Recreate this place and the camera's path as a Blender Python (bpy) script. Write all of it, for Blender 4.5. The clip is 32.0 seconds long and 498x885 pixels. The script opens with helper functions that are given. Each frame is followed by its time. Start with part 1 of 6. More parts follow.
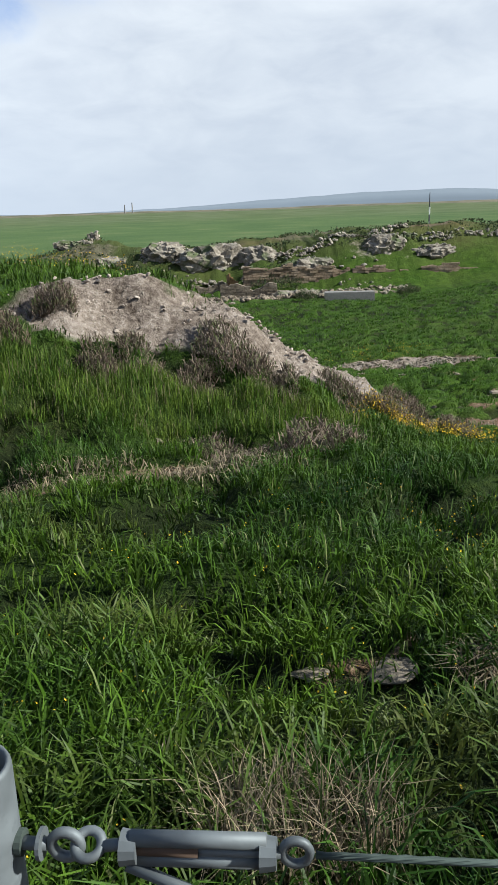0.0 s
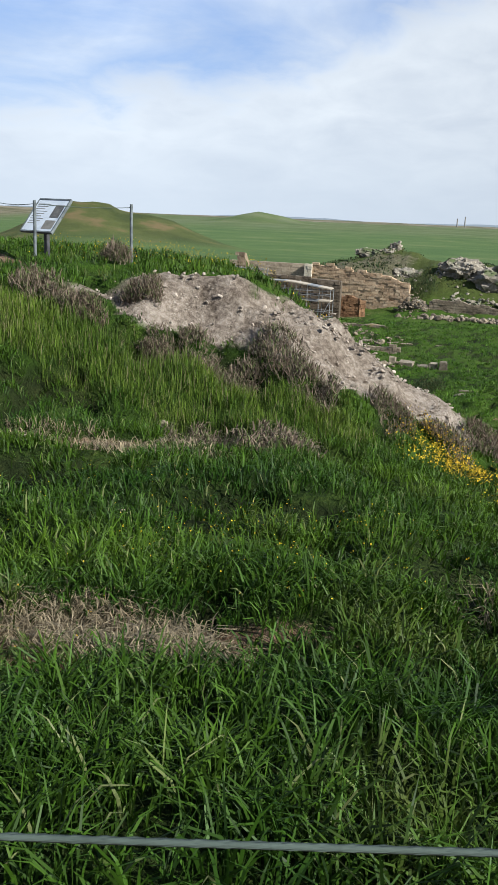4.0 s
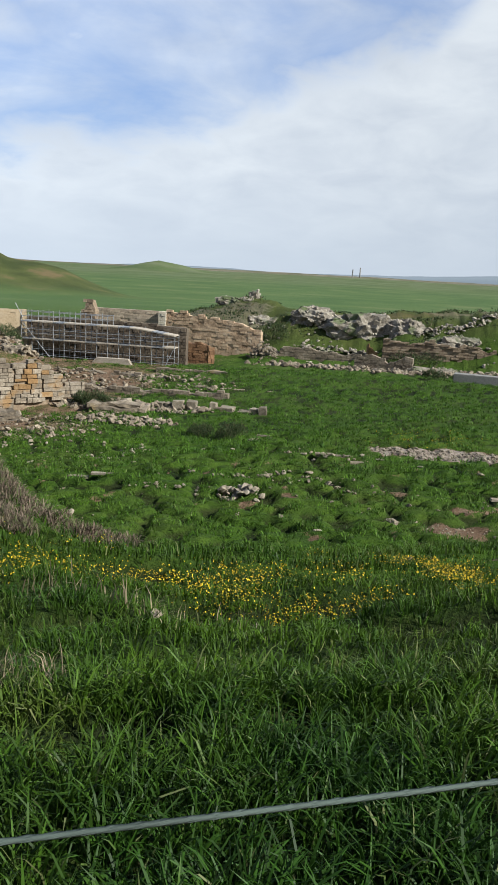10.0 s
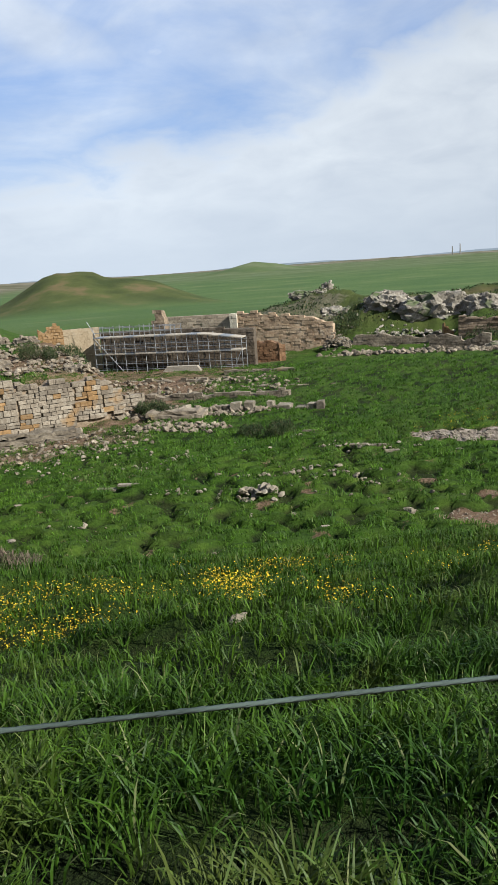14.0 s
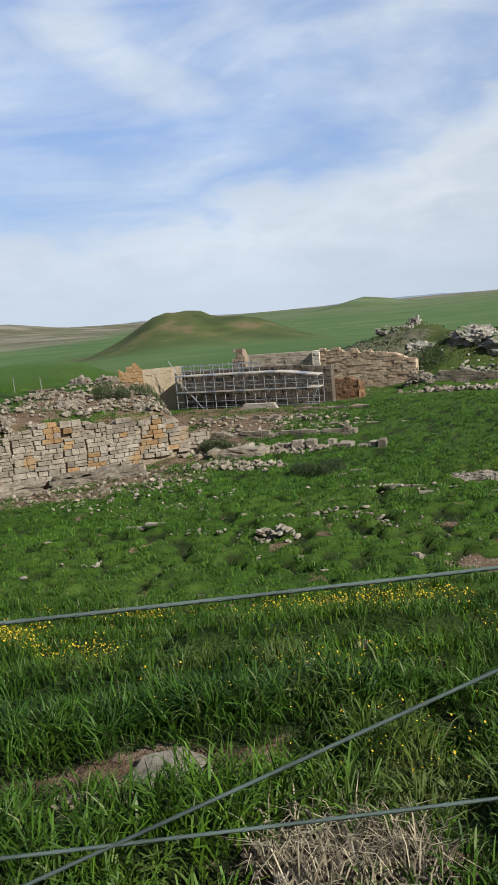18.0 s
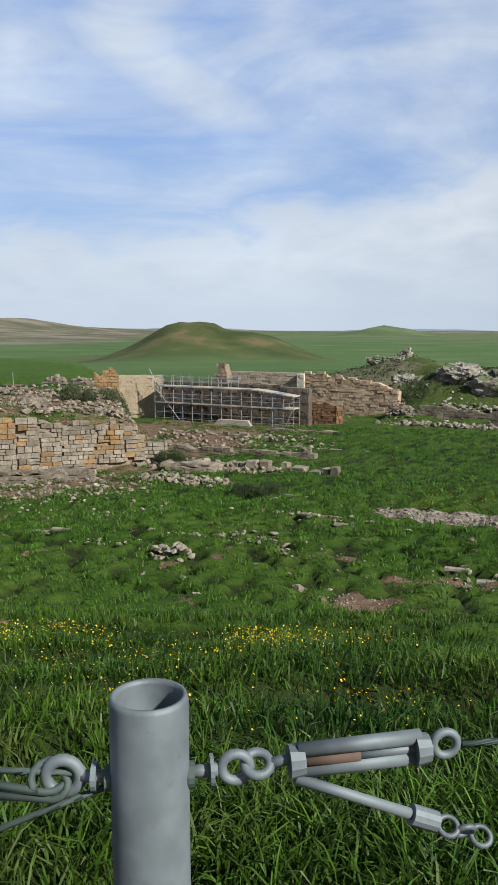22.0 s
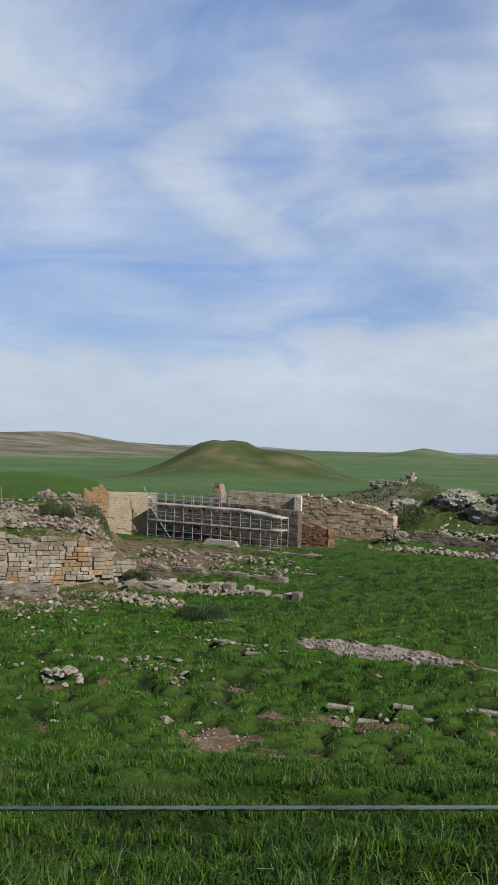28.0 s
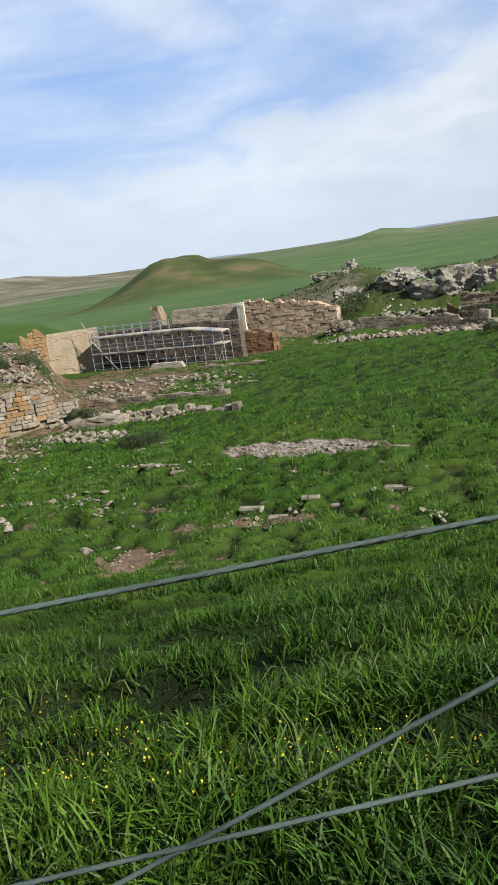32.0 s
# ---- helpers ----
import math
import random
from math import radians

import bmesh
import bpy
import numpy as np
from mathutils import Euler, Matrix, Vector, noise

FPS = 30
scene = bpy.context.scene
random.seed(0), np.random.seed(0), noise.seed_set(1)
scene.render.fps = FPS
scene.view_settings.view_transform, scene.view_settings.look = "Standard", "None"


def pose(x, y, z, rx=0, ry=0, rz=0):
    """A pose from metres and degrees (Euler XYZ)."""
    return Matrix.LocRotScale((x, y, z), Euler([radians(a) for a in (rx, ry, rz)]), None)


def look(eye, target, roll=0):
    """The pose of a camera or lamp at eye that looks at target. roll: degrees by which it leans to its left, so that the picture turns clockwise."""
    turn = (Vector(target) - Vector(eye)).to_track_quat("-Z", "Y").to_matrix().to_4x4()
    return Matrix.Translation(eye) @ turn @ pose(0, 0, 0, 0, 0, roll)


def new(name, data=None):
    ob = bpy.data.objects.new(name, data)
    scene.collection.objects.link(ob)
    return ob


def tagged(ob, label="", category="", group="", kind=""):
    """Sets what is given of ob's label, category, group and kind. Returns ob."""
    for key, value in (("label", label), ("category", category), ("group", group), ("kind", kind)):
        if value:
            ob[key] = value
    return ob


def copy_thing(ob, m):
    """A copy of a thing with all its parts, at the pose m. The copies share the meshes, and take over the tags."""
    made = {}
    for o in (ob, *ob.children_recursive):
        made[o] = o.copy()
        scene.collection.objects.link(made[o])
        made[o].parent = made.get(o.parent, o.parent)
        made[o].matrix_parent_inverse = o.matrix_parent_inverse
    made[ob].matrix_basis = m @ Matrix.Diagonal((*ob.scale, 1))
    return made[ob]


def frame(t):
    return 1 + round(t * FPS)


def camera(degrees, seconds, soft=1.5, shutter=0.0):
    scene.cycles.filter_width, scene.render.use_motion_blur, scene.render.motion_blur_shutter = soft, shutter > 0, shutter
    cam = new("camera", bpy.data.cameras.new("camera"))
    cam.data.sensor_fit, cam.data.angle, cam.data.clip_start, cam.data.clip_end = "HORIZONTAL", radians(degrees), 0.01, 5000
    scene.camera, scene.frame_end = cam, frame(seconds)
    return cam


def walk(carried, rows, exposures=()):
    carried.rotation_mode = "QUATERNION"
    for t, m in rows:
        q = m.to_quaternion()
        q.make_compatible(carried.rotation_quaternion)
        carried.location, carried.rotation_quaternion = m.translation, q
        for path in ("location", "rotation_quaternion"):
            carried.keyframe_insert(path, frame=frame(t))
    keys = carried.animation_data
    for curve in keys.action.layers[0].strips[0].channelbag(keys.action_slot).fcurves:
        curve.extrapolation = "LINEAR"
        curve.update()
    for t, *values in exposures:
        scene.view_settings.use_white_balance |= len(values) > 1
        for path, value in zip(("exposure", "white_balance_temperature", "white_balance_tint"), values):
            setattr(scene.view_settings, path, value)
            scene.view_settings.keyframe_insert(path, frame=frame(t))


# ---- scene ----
EXPOSURES = [(0, 1.08, 5950, 7), (2, 1.00, 5900, 7), (4, 1.06, 6000, 7), (6.5, 1.02, 6000, 7), (9, 0.98, 6050, 7), (15, 0.94, 6000, 7), (19, 0.84, 5950, 7), (25, 0.82, 5950, 7), (27.5, 0.62, 5850, 7), (29, 0.60, 5800, 7), (30, 0.64, 5600, 7), (31, 0.68, 5600, 7), (32, 1.02, 6000, 7)]
cam = camera(34.0, 32.0)
PATH = [
    (0, (11.875, 6.435, 8.185), (12.01, 8.349, 7.619), -1.9),
    (0.5, (12.284, 6.238, 8.15), (12.278, 8.145, 7.547), -3.5),
    (1, (12.689, 6.043, 8.195), (12.507, 7.967, 7.678), -2.2),
    (1.5, (13.042, 5.948, 8.226), (12.607, 7.832, 7.714), -0.7),
    (2, (13.456, 5.898, 8.24), (13.013, 7.801, 7.813), 2.1),
    (2.5, (13.853, 5.905, 8.238), (13.304, 7.777, 7.797), 0.7),
    (3, (14.344, 5.978, 8.248), (13.85, 7.869, 7.826), -0.4),
    (3.5, (14.784, 6.063, 8.193), (14.209, 7.902, 7.659), -2.2),
    (4, (15.19, 6.226, 8.215), (14.625, 8.065, 7.669), 2.4),
    (4.5, (15.687, 6.374, 8.204), (15.148, 8.225, 7.672), -3.2),
    (6.5, (17.653, 6.634, 8.372), (17.036, 8.464, 7.852), -3.4),
    (7, (18.099, 6.773, 8.36), (17.437, 8.591, 7.856), -2.8),
    (7.5, (18.523, 6.96, 8.354), (17.878, 8.789, 7.866), -1.4),
    (8, (18.977, 7.201, 8.365), (18.338, 9.051, 7.951), -0.9),
    (8.5, (19.358, 7.396, 8.353), (18.642, 9.216, 7.935), -2.5),
    (9, (19.788, 7.643, 8.359), (19.297, 9.537, 7.943), -1.2),
    (9.5, (20.169, 7.892, 8.341), (19.638, 9.77, 7.906), -1.7),
    (10, (20.581, 8.066, 8.362), (20.226, 9.988, 7.937), 3.0),
    (10.5, (20.937, 8.251, 8.322), (20.428, 10.123, 7.835), 1.9),
    (11, (21.322, 8.352, 8.306), (20.696, 10.196, 7.849), -1.7),
    (11.5, (21.784, 8.528, 8.314), (21.245, 10.41, 7.904), -1.6),
    (12, (22.17, 8.673, 8.333), (21.53, 10.514, 7.885), -2.7),
    (12.5, (22.615, 8.884, 8.359), (22.008, 10.741, 7.932), -2.3),
    (13, (23.053, 9.006, 8.363), (22.427, 10.859, 7.946), -2.7),
    (13.5, (23.456, 9.274, 8.346), (22.83, 11.125, 7.919), -2.5),
    (14, (23.914, 9.384, 8.355), (23.29, 11.235, 7.923), -4.1),
    (14.5, (24.255, 9.577, 8.361), (23.536, 11.402, 7.973), -3.7),
    (15, (24.673, 9.742, 8.413), (24.042, 11.596, 8.01), -4.2),
    (15.5, (25.061, 9.856, 8.392), (24.381, 11.688, 7.965), -4.2),
    (17.5, (26.689, 10.487, 8.355), (25.924, 12.319, 8.116), -3.2),
    (18, (27.079, 10.62, 8.306), (26.202, 12.388, 7.98), -5.4),
    (18.5, (27.563, 10.852, 8.295), (26.605, 12.566, 7.916), -5.4),
    (19, (27.968, 10.894, 8.297), (26.914, 12.557, 7.948), -4.4),
    (19.5, (28.507, 11.11, 8.263), (27.479, 12.792, 7.92), -4.1),
    (20, (28.854, 11.419, 8.279), (27.879, 13.146, 8.012), -3.7),
    (20.5, (29.223, 11.584, 8.292), (28.126, 13.233, 8.013), -5.1),
    (21, (29.587, 11.886, 8.28), (28.567, 13.56, 7.884), -5.7),
    (21.5, (29.931, 12.186, 8.226), (28.886, 13.858, 7.894), -5.2),
    (22, (30.139, 12.618, 8.16), (29.242, 14.382, 7.874), 0.2),
    (22.5, (30.454, 12.909, 8.172), (29.59, 14.689, 7.879), -0.5),
    (23, (30.83, 13.114, 8.202), (29.842, 14.823, 7.884), -2.3),
    (23.5, (31.235, 13.335, 8.211), (30.165, 15.007, 7.964), -3.2),
    (24, (31.543, 13.592, 8.221), (30.259, 15.101, 7.949), -4.2),
    (24.5, (31.87, 13.778, 8.213), (30.519, 15.226, 7.933), -4.5),
    (25, (32.117, 14.032, 8.23), (30.822, 15.514, 7.874), -4.7),
    (25.5, (32.496, 14.165, 8.244), (31.166, 15.609, 7.862), -3.2),
    (27.5, (34.268, 14.620, 8.482), (33.212, 16.309, 8.293), 2.6),
    (28, (34.614, 14.852, 8.493), (33.615, 16.584, 8.494), 1.7),
    (28.5, (34.945, 15.060, 8.493), (33.941, 16.787, 8.403), -0.1),
    (29, (35.245, 15.254, 8.495), (34.228, 16.969, 8.343), -1.4),
    (29.5, (35.499, 15.478, 8.526), (34.551, 17.231, 8.361), -3.7),
    (30, (35.784, 15.620, 8.519), (34.657, 17.260, 8.318), -6.5),
    (30.5, (36.090, 15.758, 8.515), (35.006, 17.424, 8.296), -6.7),
    (31, (36.427, 15.964, 8.540), (35.507, 17.726, 8.322), -6.1),
    (31.5, (36.798, 16.126, 8.528), (35.951, 17.890, 8.117), -8.5),
    (32, (37.111, 16.291, 8.547), (36.168, 17.994, 8.087), -8.6),
]
walk(cam, [(t, look(e, g, r)) for t, e, g, r in PATH], EXPOSURES)
# ---- world and light ----
SUN_TO = Vector((0.785, -0.20, 0.588)).normalized()
sun = new("sun", bpy.data.lights.new("sun", "SUN"))
sun.data.energy, sun.data.angle, sun.data.color = 5.0, radians(2.0), (1.0, 0.95, 0.86)
sun.rotation_euler = (-SUN_TO).to_track_quat("-Z", "Y").to_euler()

world = bpy.data.worlds.new("sky")
scene.world = world
world.use_nodes = True
WT = world.node_tree


class Nodes:
    """Short notation for shader nodes."""

    def __init__(self, tree):
        self.t = tree

    def n(self, kind, links=(), **props):
        node = self.t.nodes.new(kind)
        for k, v in props.items():
            setattr(node, k, v)
        for k, v in dict(links).items():
            if isinstance(v, bpy.types.NodeSocket):
                self.t.links.new(v, node.inputs[k])
            else:
                node.inputs[k].default_value = v
        return node

    def math(self, op, a, b=0.0, clamp=False):
        return self.n("ShaderNodeMath", {0: a, 1: b}, operation=op, use_clamp=clamp).outputs[0]

    def noise(self, vec, scale, detail=4.0, rough=0.55, distort=0.0):
        return self.n("ShaderNodeTexNoise", {"Vector": vec, "Scale": scale, "Detail": detail, "Roughness": rough, "Distortion": distort}).outputs[0]

    def ramp(self, fac, *stops):
        node = self.n("ShaderNodeValToRGB", {"Fac": fac})
        el = node.color_ramp.elements
        while len(el) < len(stops):
            el.new(0.5)
        for e, (p, c) in zip(el, stops):
            e.position = p
            e.color = (*c, 1) if not isinstance(c, (int, float)) else (c, c, c, 1)
        return node.outputs[0]

    def mix(self, fac, a, b, blend="MIX"):
        node = self.n("ShaderNodeMix", data_type="RGBA", blend_type=blend)
        for k, v in ((0, fac), (6, a), (7, b)):
            if isinstance(v, bpy.types.NodeSocket):
                self.t.links.new(v, node.inputs[k])
            else:
                node.inputs[k].default_value = v if k == 0 else (*v, 1)
        return node.outputs[2]

    def link(self, a, b):
        self.t.links.new(a, b)


TRAIL_A, TRAIL_B = Vector((-0.8072, 0.553, 0.2063)), Vector((-0.7394, 0.6378, 0.2156))
TRAIL_NORMAL = TRAIL_A.cross(TRAIL_B).normalized()
TRAIL_ALONG = (TRAIL_B - TRAIL_A).normalized()


def build_world():
    g = Nodes(WT)
    WT.nodes.clear()
    out = g.n("ShaderNodeOutputWorld")
    elev = math.asin(SUN_TO.z)
    rot = math.atan2(SUN_TO.x, SUN_TO.y)
    sky = g.n("ShaderNodeTexSky", sky_type="NISHITA", sun_disc=False, sun_elevation=elev, sun_rotation=rot,
              air_density=1.0, dust_density=0.6, ozone_density=1.4)
    tc = g.n("ShaderNodeTexCoord").outputs["Generated"]
    sep = g.n("ShaderNodeSeparateXYZ", {0: tc})
    up = g.math("MAXIMUM", sep.outputs[2], 0.0)
    den = g.math("ADD", up, 0.32)
    px = g.math("DIVIDE", sep.outputs[0], den)
    py = g.math("DIVIDE", sep.outputs[1], den)
    flat = g.n("ShaderNodeCombineXYZ", {0: px, 1: py, 2: 0.0}).outputs[0]
    wisp = g.noise(flat, 1.5, 6.0, 0.5, 0.6)
    fine = g.noise(flat, 5.0, 5.0, 0.55, 0.4)
    streak = g.noise(g.n("ShaderNodeMapping", {"Vector": g.n("ShaderNodeMapping", {"Vector": flat, "Rotation": (0.0, 0.0, -0.38)}).outputs[0], "Scale": (1.0, 1.9, 1.0)}).outputs[0], 1.4, 7.0, 0.58, 1.6)
    # Bearing from the north as a slope, and the height above the horizon.
    side = g.math("DIVIDE", sep.outputs[0], g.math("MAXIMUM", sep.outputs[1], 0.12))
    wave = g.math("MULTIPLY", g.math("SUBTRACT", wisp, 0.5), 0.16)
    lift = g.math("ADD", up, g.math("ADD", g.math("MULTIPLY", wave, 0.8), g.math("MULTIPLY", g.math("SUBTRACT", fine, 0.5), 0.10)))
    # A bank of cloud over the horizon, its upper edge climbing towards the east.
    edge = g.ramp(g.math("ADD", g.math("MULTIPLY", side, 0.5), 0.6), (0.0, 0.125), (0.22, 0.105), (0.335, 0.145), (0.42, 0.150), (0.50, 0.205), (0.60, 0.27), (0.75, 0.6))
    bank = g.n("ShaderNodeMapRange", {0: g.math("SUBTRACT", edge, lift), 1: -0.022, 2: 0.045, 3: 0.0, 4: 1.0}, interpolation_type="SMOOTHSTEP").outputs[0]
    # Thin torn streaks in the blue, thicker higher up, and one long curl of cloud in the north-west.
    high = g.ramp(up, (0.12, 0.40), (0.20, 0.44), (0.27, 0.50), (0.40, 0.56), (0.60, 0.30))
    veil = g.math("MULTIPLY", g.math("SUBTRACT", g.math("ADD", g.math("MULTIPLY", g.math("ADD", streak, wisp), 0.5), high), 0.80), 2.6, clamp=True)
    bend = g.ramp(g.math("MULTIPLY", up, 2.0), (0.40, 0.52), (0.46, 0.47), (0.53, 0.386), (0.60, 0.29), (0.66, 0.26), (0.74, 0.37), (0.80, 0.55))
    away = g.math("ABSOLUTE", g.math("ADD", g.math("SUBTRACT", g.math("ADD", side, 1.0), bend), wave))
    curl = g.math("MULTIPLY", g.n("ShaderNodeMapRange", {0: away, 1: 0.02, 2: 0.19, 3: 0.95, 4: 0.0}, interpolation_type="SMOOTHSTEP").outputs[0], g.ramp(up, (0.19, 0.0), (0.235, 0.8), (0.36, 1.0), (0.42, 0.0)))
    curl = g.math("MULTIPLY", curl, g.ramp(streak, (0.30, 0.55), (0.55, 1.0)))
    from_puff = g.n("ShaderNodeVectorMath", {0: tc, 1: (-0.381, 0.895, 0.232)}, operation="SUBTRACT").outputs[0]
    from_puff = g.n("ShaderNodeVectorMath", {0: from_puff, 1: (1.0, 1.0, 2.4)}, operation="MULTIPLY").outputs[0]
    from_puff = g.math("ADD", g.n("ShaderNodeVectorMath", {0: from_puff}, operation="LENGTH").outputs["Value"], wave)
    puff = g.math("MULTIPLY", g.n("ShaderNodeMapRange", {0: from_puff, 1: 0.005, 2: 0.06, 3: 0.8, 4: 0.0}, interpolation_type="SMOOTHSTEP").outputs[0], g.ramp(fine, (0.36, 0.15), (0.58, 0.9)))
    dens = g.math("MAXIMUM", g.math("MAXIMUM", bank, puff), g.math("MAXIMUM", veil, curl))
    cloud = g.mix(g.ramp(g.math("ADD", g.math("MULTIPLY", fine, 0.5), g.math("MULTIPLY", wisp, 0.5)), (0.36, 0.0), (0.62, 1.0)), (6.3, 6.6, 7.2), (8.8, 8.9, 9.0))
    # The clear sky deepens towards the zenith.
    clear = g.mix(0.6, sky.outputs[0], (2.5, 4.25, 8.6))
    blue = g.mix(1.0, clear, g.ramp(up, (0.42, 1.0), (0.75, 0.45)), "MULTIPLY")
    haze = g.ramp(up, (0.0, 0.9), (0.05, 0.66), (0.11, 0.30), (0.24, 0.0))
    col = g.mix(dens, blue, cloud)
    col = g.mix(haze, col, (6.3, 6.75, 7.4))
    # Towards the east the overcast is thicker and greyer.
    col = g.mix(1.0, col, g.ramp(g.math("ADD", g.math("MULTIPLY", sep.outputs[0], 0.5), 0.5), (0.28, 1.0), (0.5, 0.88)), "MULTIPLY")
    # One straight vapour trail low in the west.
    off = g.n("ShaderNodeVectorMath", {0: tc, 1: TRAIL_NORMAL}, operation="DOT_PRODUCT").outputs["Value"]
    along = g.n("ShaderNodeVectorMath", {0: tc, 1: TRAIL_ALONG}, operation="DOT_PRODUCT").outputs["Value"]
    wob = g.math("MULTIPLY", g.math("SUBTRACT", fine, 0.5), 0.003)
    thin = g.ramp(g.math("MULTIPLY", g.math("ABSOLUTE", g.math("ADD", off, wob)), 100.0), (0.05, 1.0), (0.30, 0.0))
    ends = g.ramp(g.math("ADD", g.math("MULTIPLY", along, 5.0), 0.5), (0.05, 0.0), (0.25, 0.7), (0.78, 0.6), (0.98, 0.0))
    col = g.mix(g.math("MULTIPLY", thin, ends), col, (9.6, 9.7, 9.8))
    bg = g.n("ShaderNodeBackground", {"Color": col, "Strength": 0.055})
    g.link(bg.outputs[0], out.inputs[0])


build_world()


# ---- materials ----
def material(name, rough=0.85, metal=0.0):
    m = bpy.data.materials.new(name)
    m.use_nodes = True
    g = Nodes(m.node_tree)
    bsdf = m.node_tree.nodes["Principled BSDF"]
    bsdf.inputs["Roughness"].default_value = rough
    bsdf.inputs["Metallic"].default_value = metal
    bsdf.inputs["Specular IOR Level"].default_value = 0.3
    return m, g, bsdf


def bump(g, bsdf, height, strength=0.5, distance=0.05):
    b = g.n("ShaderNodeBump", {"Height": height, "Strength": strength, "Distance": distance})
    g.link(b.outputs[0], bsdf.inputs["Normal"])


def place_of(g):
    return g.n("ShaderNodeNewGeometry").outputs["Position"]


def stone_material(name, dark, mid, light, lichen=None, scale=1.0, amount=0.5, bump_d=0.06, random_by="object"):
    m, g, bsdf = material(name, 0.92)
    pos = place_of(g)
    a = g.noise(pos, 0.9 * scale, 5, 0.6)
    b = g.noise(pos, 6.0 * scale, 6, 0.65)
    c = g.ramp(g.math("ADD", g.math("MULTIPLY", a, 0.5), g.math("MULTIPLY", b, 0.5)), (0.34, dark), (0.5, mid), (0.66, light))
    if random_by == "object":
        rnd = g.n("ShaderNodeObjectInfo").outputs["Random"]
    else:
        rnd = g.n("ShaderNodeNewGeometry").outputs["Random Per Island"]
    c = g.mix(1.0, c, g.ramp(rnd, (0.0, 0.72), (0.5, 1.0), (1.0, 1.25)), "MULTIPLY")
    if lichen:
        k = g.noise(pos, 0.35 * scale, 3, 0.6)
        c = g.mix(g.ramp(k, (amount, 0.0), (amount + 0.08, 0.85)), c, lichen)
    spots = g.noise(pos, 22.0 * scale, 3, 0.6)
    c = g.mix(g.ramp(spots, (0.62, 0.0), (0.75, 0.55)), c, tuple(v * 0.45 for v in dark))
    g.link(c, bsdf.inputs["Base Color"])
    bump(g, bsdf, b, 0.7, bump_d)
    return m


MAT_ASHLAR = stone_material("ashlar_stone", (0.095, 0.074, 0.052), (0.185, 0.150, 0.110), (0.285, 0.245, 0.190), (0.22, 0.132, 0.056), 1.3, 0.60)
MAT_OCHRE = stone_material("lichen_stone", (0.10, 0.060, 0.028), (0.21, 0.122, 0.050), (0.28, 0.20, 0.115))
MAT_RUBBLE = stone_material("rubble_stone", (0.062, 0.049, 0.034), (0.150, 0.120, 0.085), (0.27, 0.228, 0.170), (0.22, 0.16, 0.065), 1.0, 0.66, 0.06, "island")
MAT_STONE = stone_material("loose_stone", (0.080, 0.064, 0.043), (0.170, 0.142, 0.102), (0.27, 0.236, 0.184))
MAT_GREYROCK = stone_material("grey_rock", (0.075, 0.063, 0.046), (0.20, 0.173, 0.135), (0.36, 0.325, 0.268), (0.050, 0.072, 0.020), 0.9, 0.55, 0.08, "island")
MAT_PLASTER = stone_material("yellow_masonry", (0.25, 0.185, 0.112), (0.345, 0.265, 0.168), (0.41, 0.335, 0.232), None, 0.8)
MAT_BACKWALL = stone_material("brown_masonry", (0.095, 0.067, 0.043), (0.195, 0.143, 0.094), (0.30, 0.237, 0.167), None, 0.8, 0.5, 0.05, "island")
# Brown masonry with the shade behind the scaffold put into its colour.
MAT_SHADED = stone_material("shaded_brown_masonry", (0.045, 0.033, 0.022), (0.095, 0.072, 0.050), (0.16, 0.128, 0.094), None, 0.8, 0.5, 0.05, "island")
MAT_BROKEN = stone_material("warm_brown_masonry", (0.18, 0.120, 0.074), (0.34, 0.240, 0.152), (0.45, 0.350, 0.245), None, 0.8, 0.5, 0.05, "island")
MAT_GREYWALL = stone_material("grey_masonry", (0.18, 0.138, 0.098), (0.28, 0.222, 0.160), (0.36, 0.30, 0.228), None, 0.8, 0.5, 0.05, "island")
MAT_RED = stone_material("red_masonry", (0.07, 0.036, 0.018), (0.145, 0.076, 0.037), (0.22, 0.135, 0.075), None, 1.2, 0.5, 0.05, "island")
MAT_CREAM = stone_material("cream_stone", (0.3528, 0.3024, 0.2268), (0.4704, 0.4116, 0.3192), (0.5376, 0.4872, 0.4032))
MAT_CLOD = stone_material("dry_earth_clods", (0.075, 0.055, 0.036), (0.13, 0.10, 0.068), (0.19, 0.155, 0.115), None, 1.5, 0.5, 0.02, "island")
MAT_SPOIL = stone_material("spoil_clods", (0.16, 0.128, 0.10), (0.25, 0.208, 0.168), (0.40, 0.35, 0.29), None, 1.5, 0.5, 0.03, "island")


def metal_material(name, base, rough):
    m, g, bsdf = material(name, rough, 0.35)
    pos = place_of(g)
    a = g.noise(pos, 9, 4, 0.6)
    b = g.noise(pos, 60, 3, 0.6)
    c = g.mix(g.ramp(a, (0.35, 0.0), (0.65, 1.0)), tuple(v * 0.65 for v in base), tuple(min(1, v * 1.3) for v in base))
    c = g.mix(g.ramp(b, (0.6, 0.0), (0.72, 0.35)), c, tuple(v * 0.5 for v in base))
    g.link(c, bsdf.inputs["Base Color"])
    g.link(g.ramp(a, (0.3, rough - 0.1), (0.7, rough + 0.15)), bsdf.inputs["Roughness"])
    bump(g, bsdf, b, 0.15, 0.002)
    return m


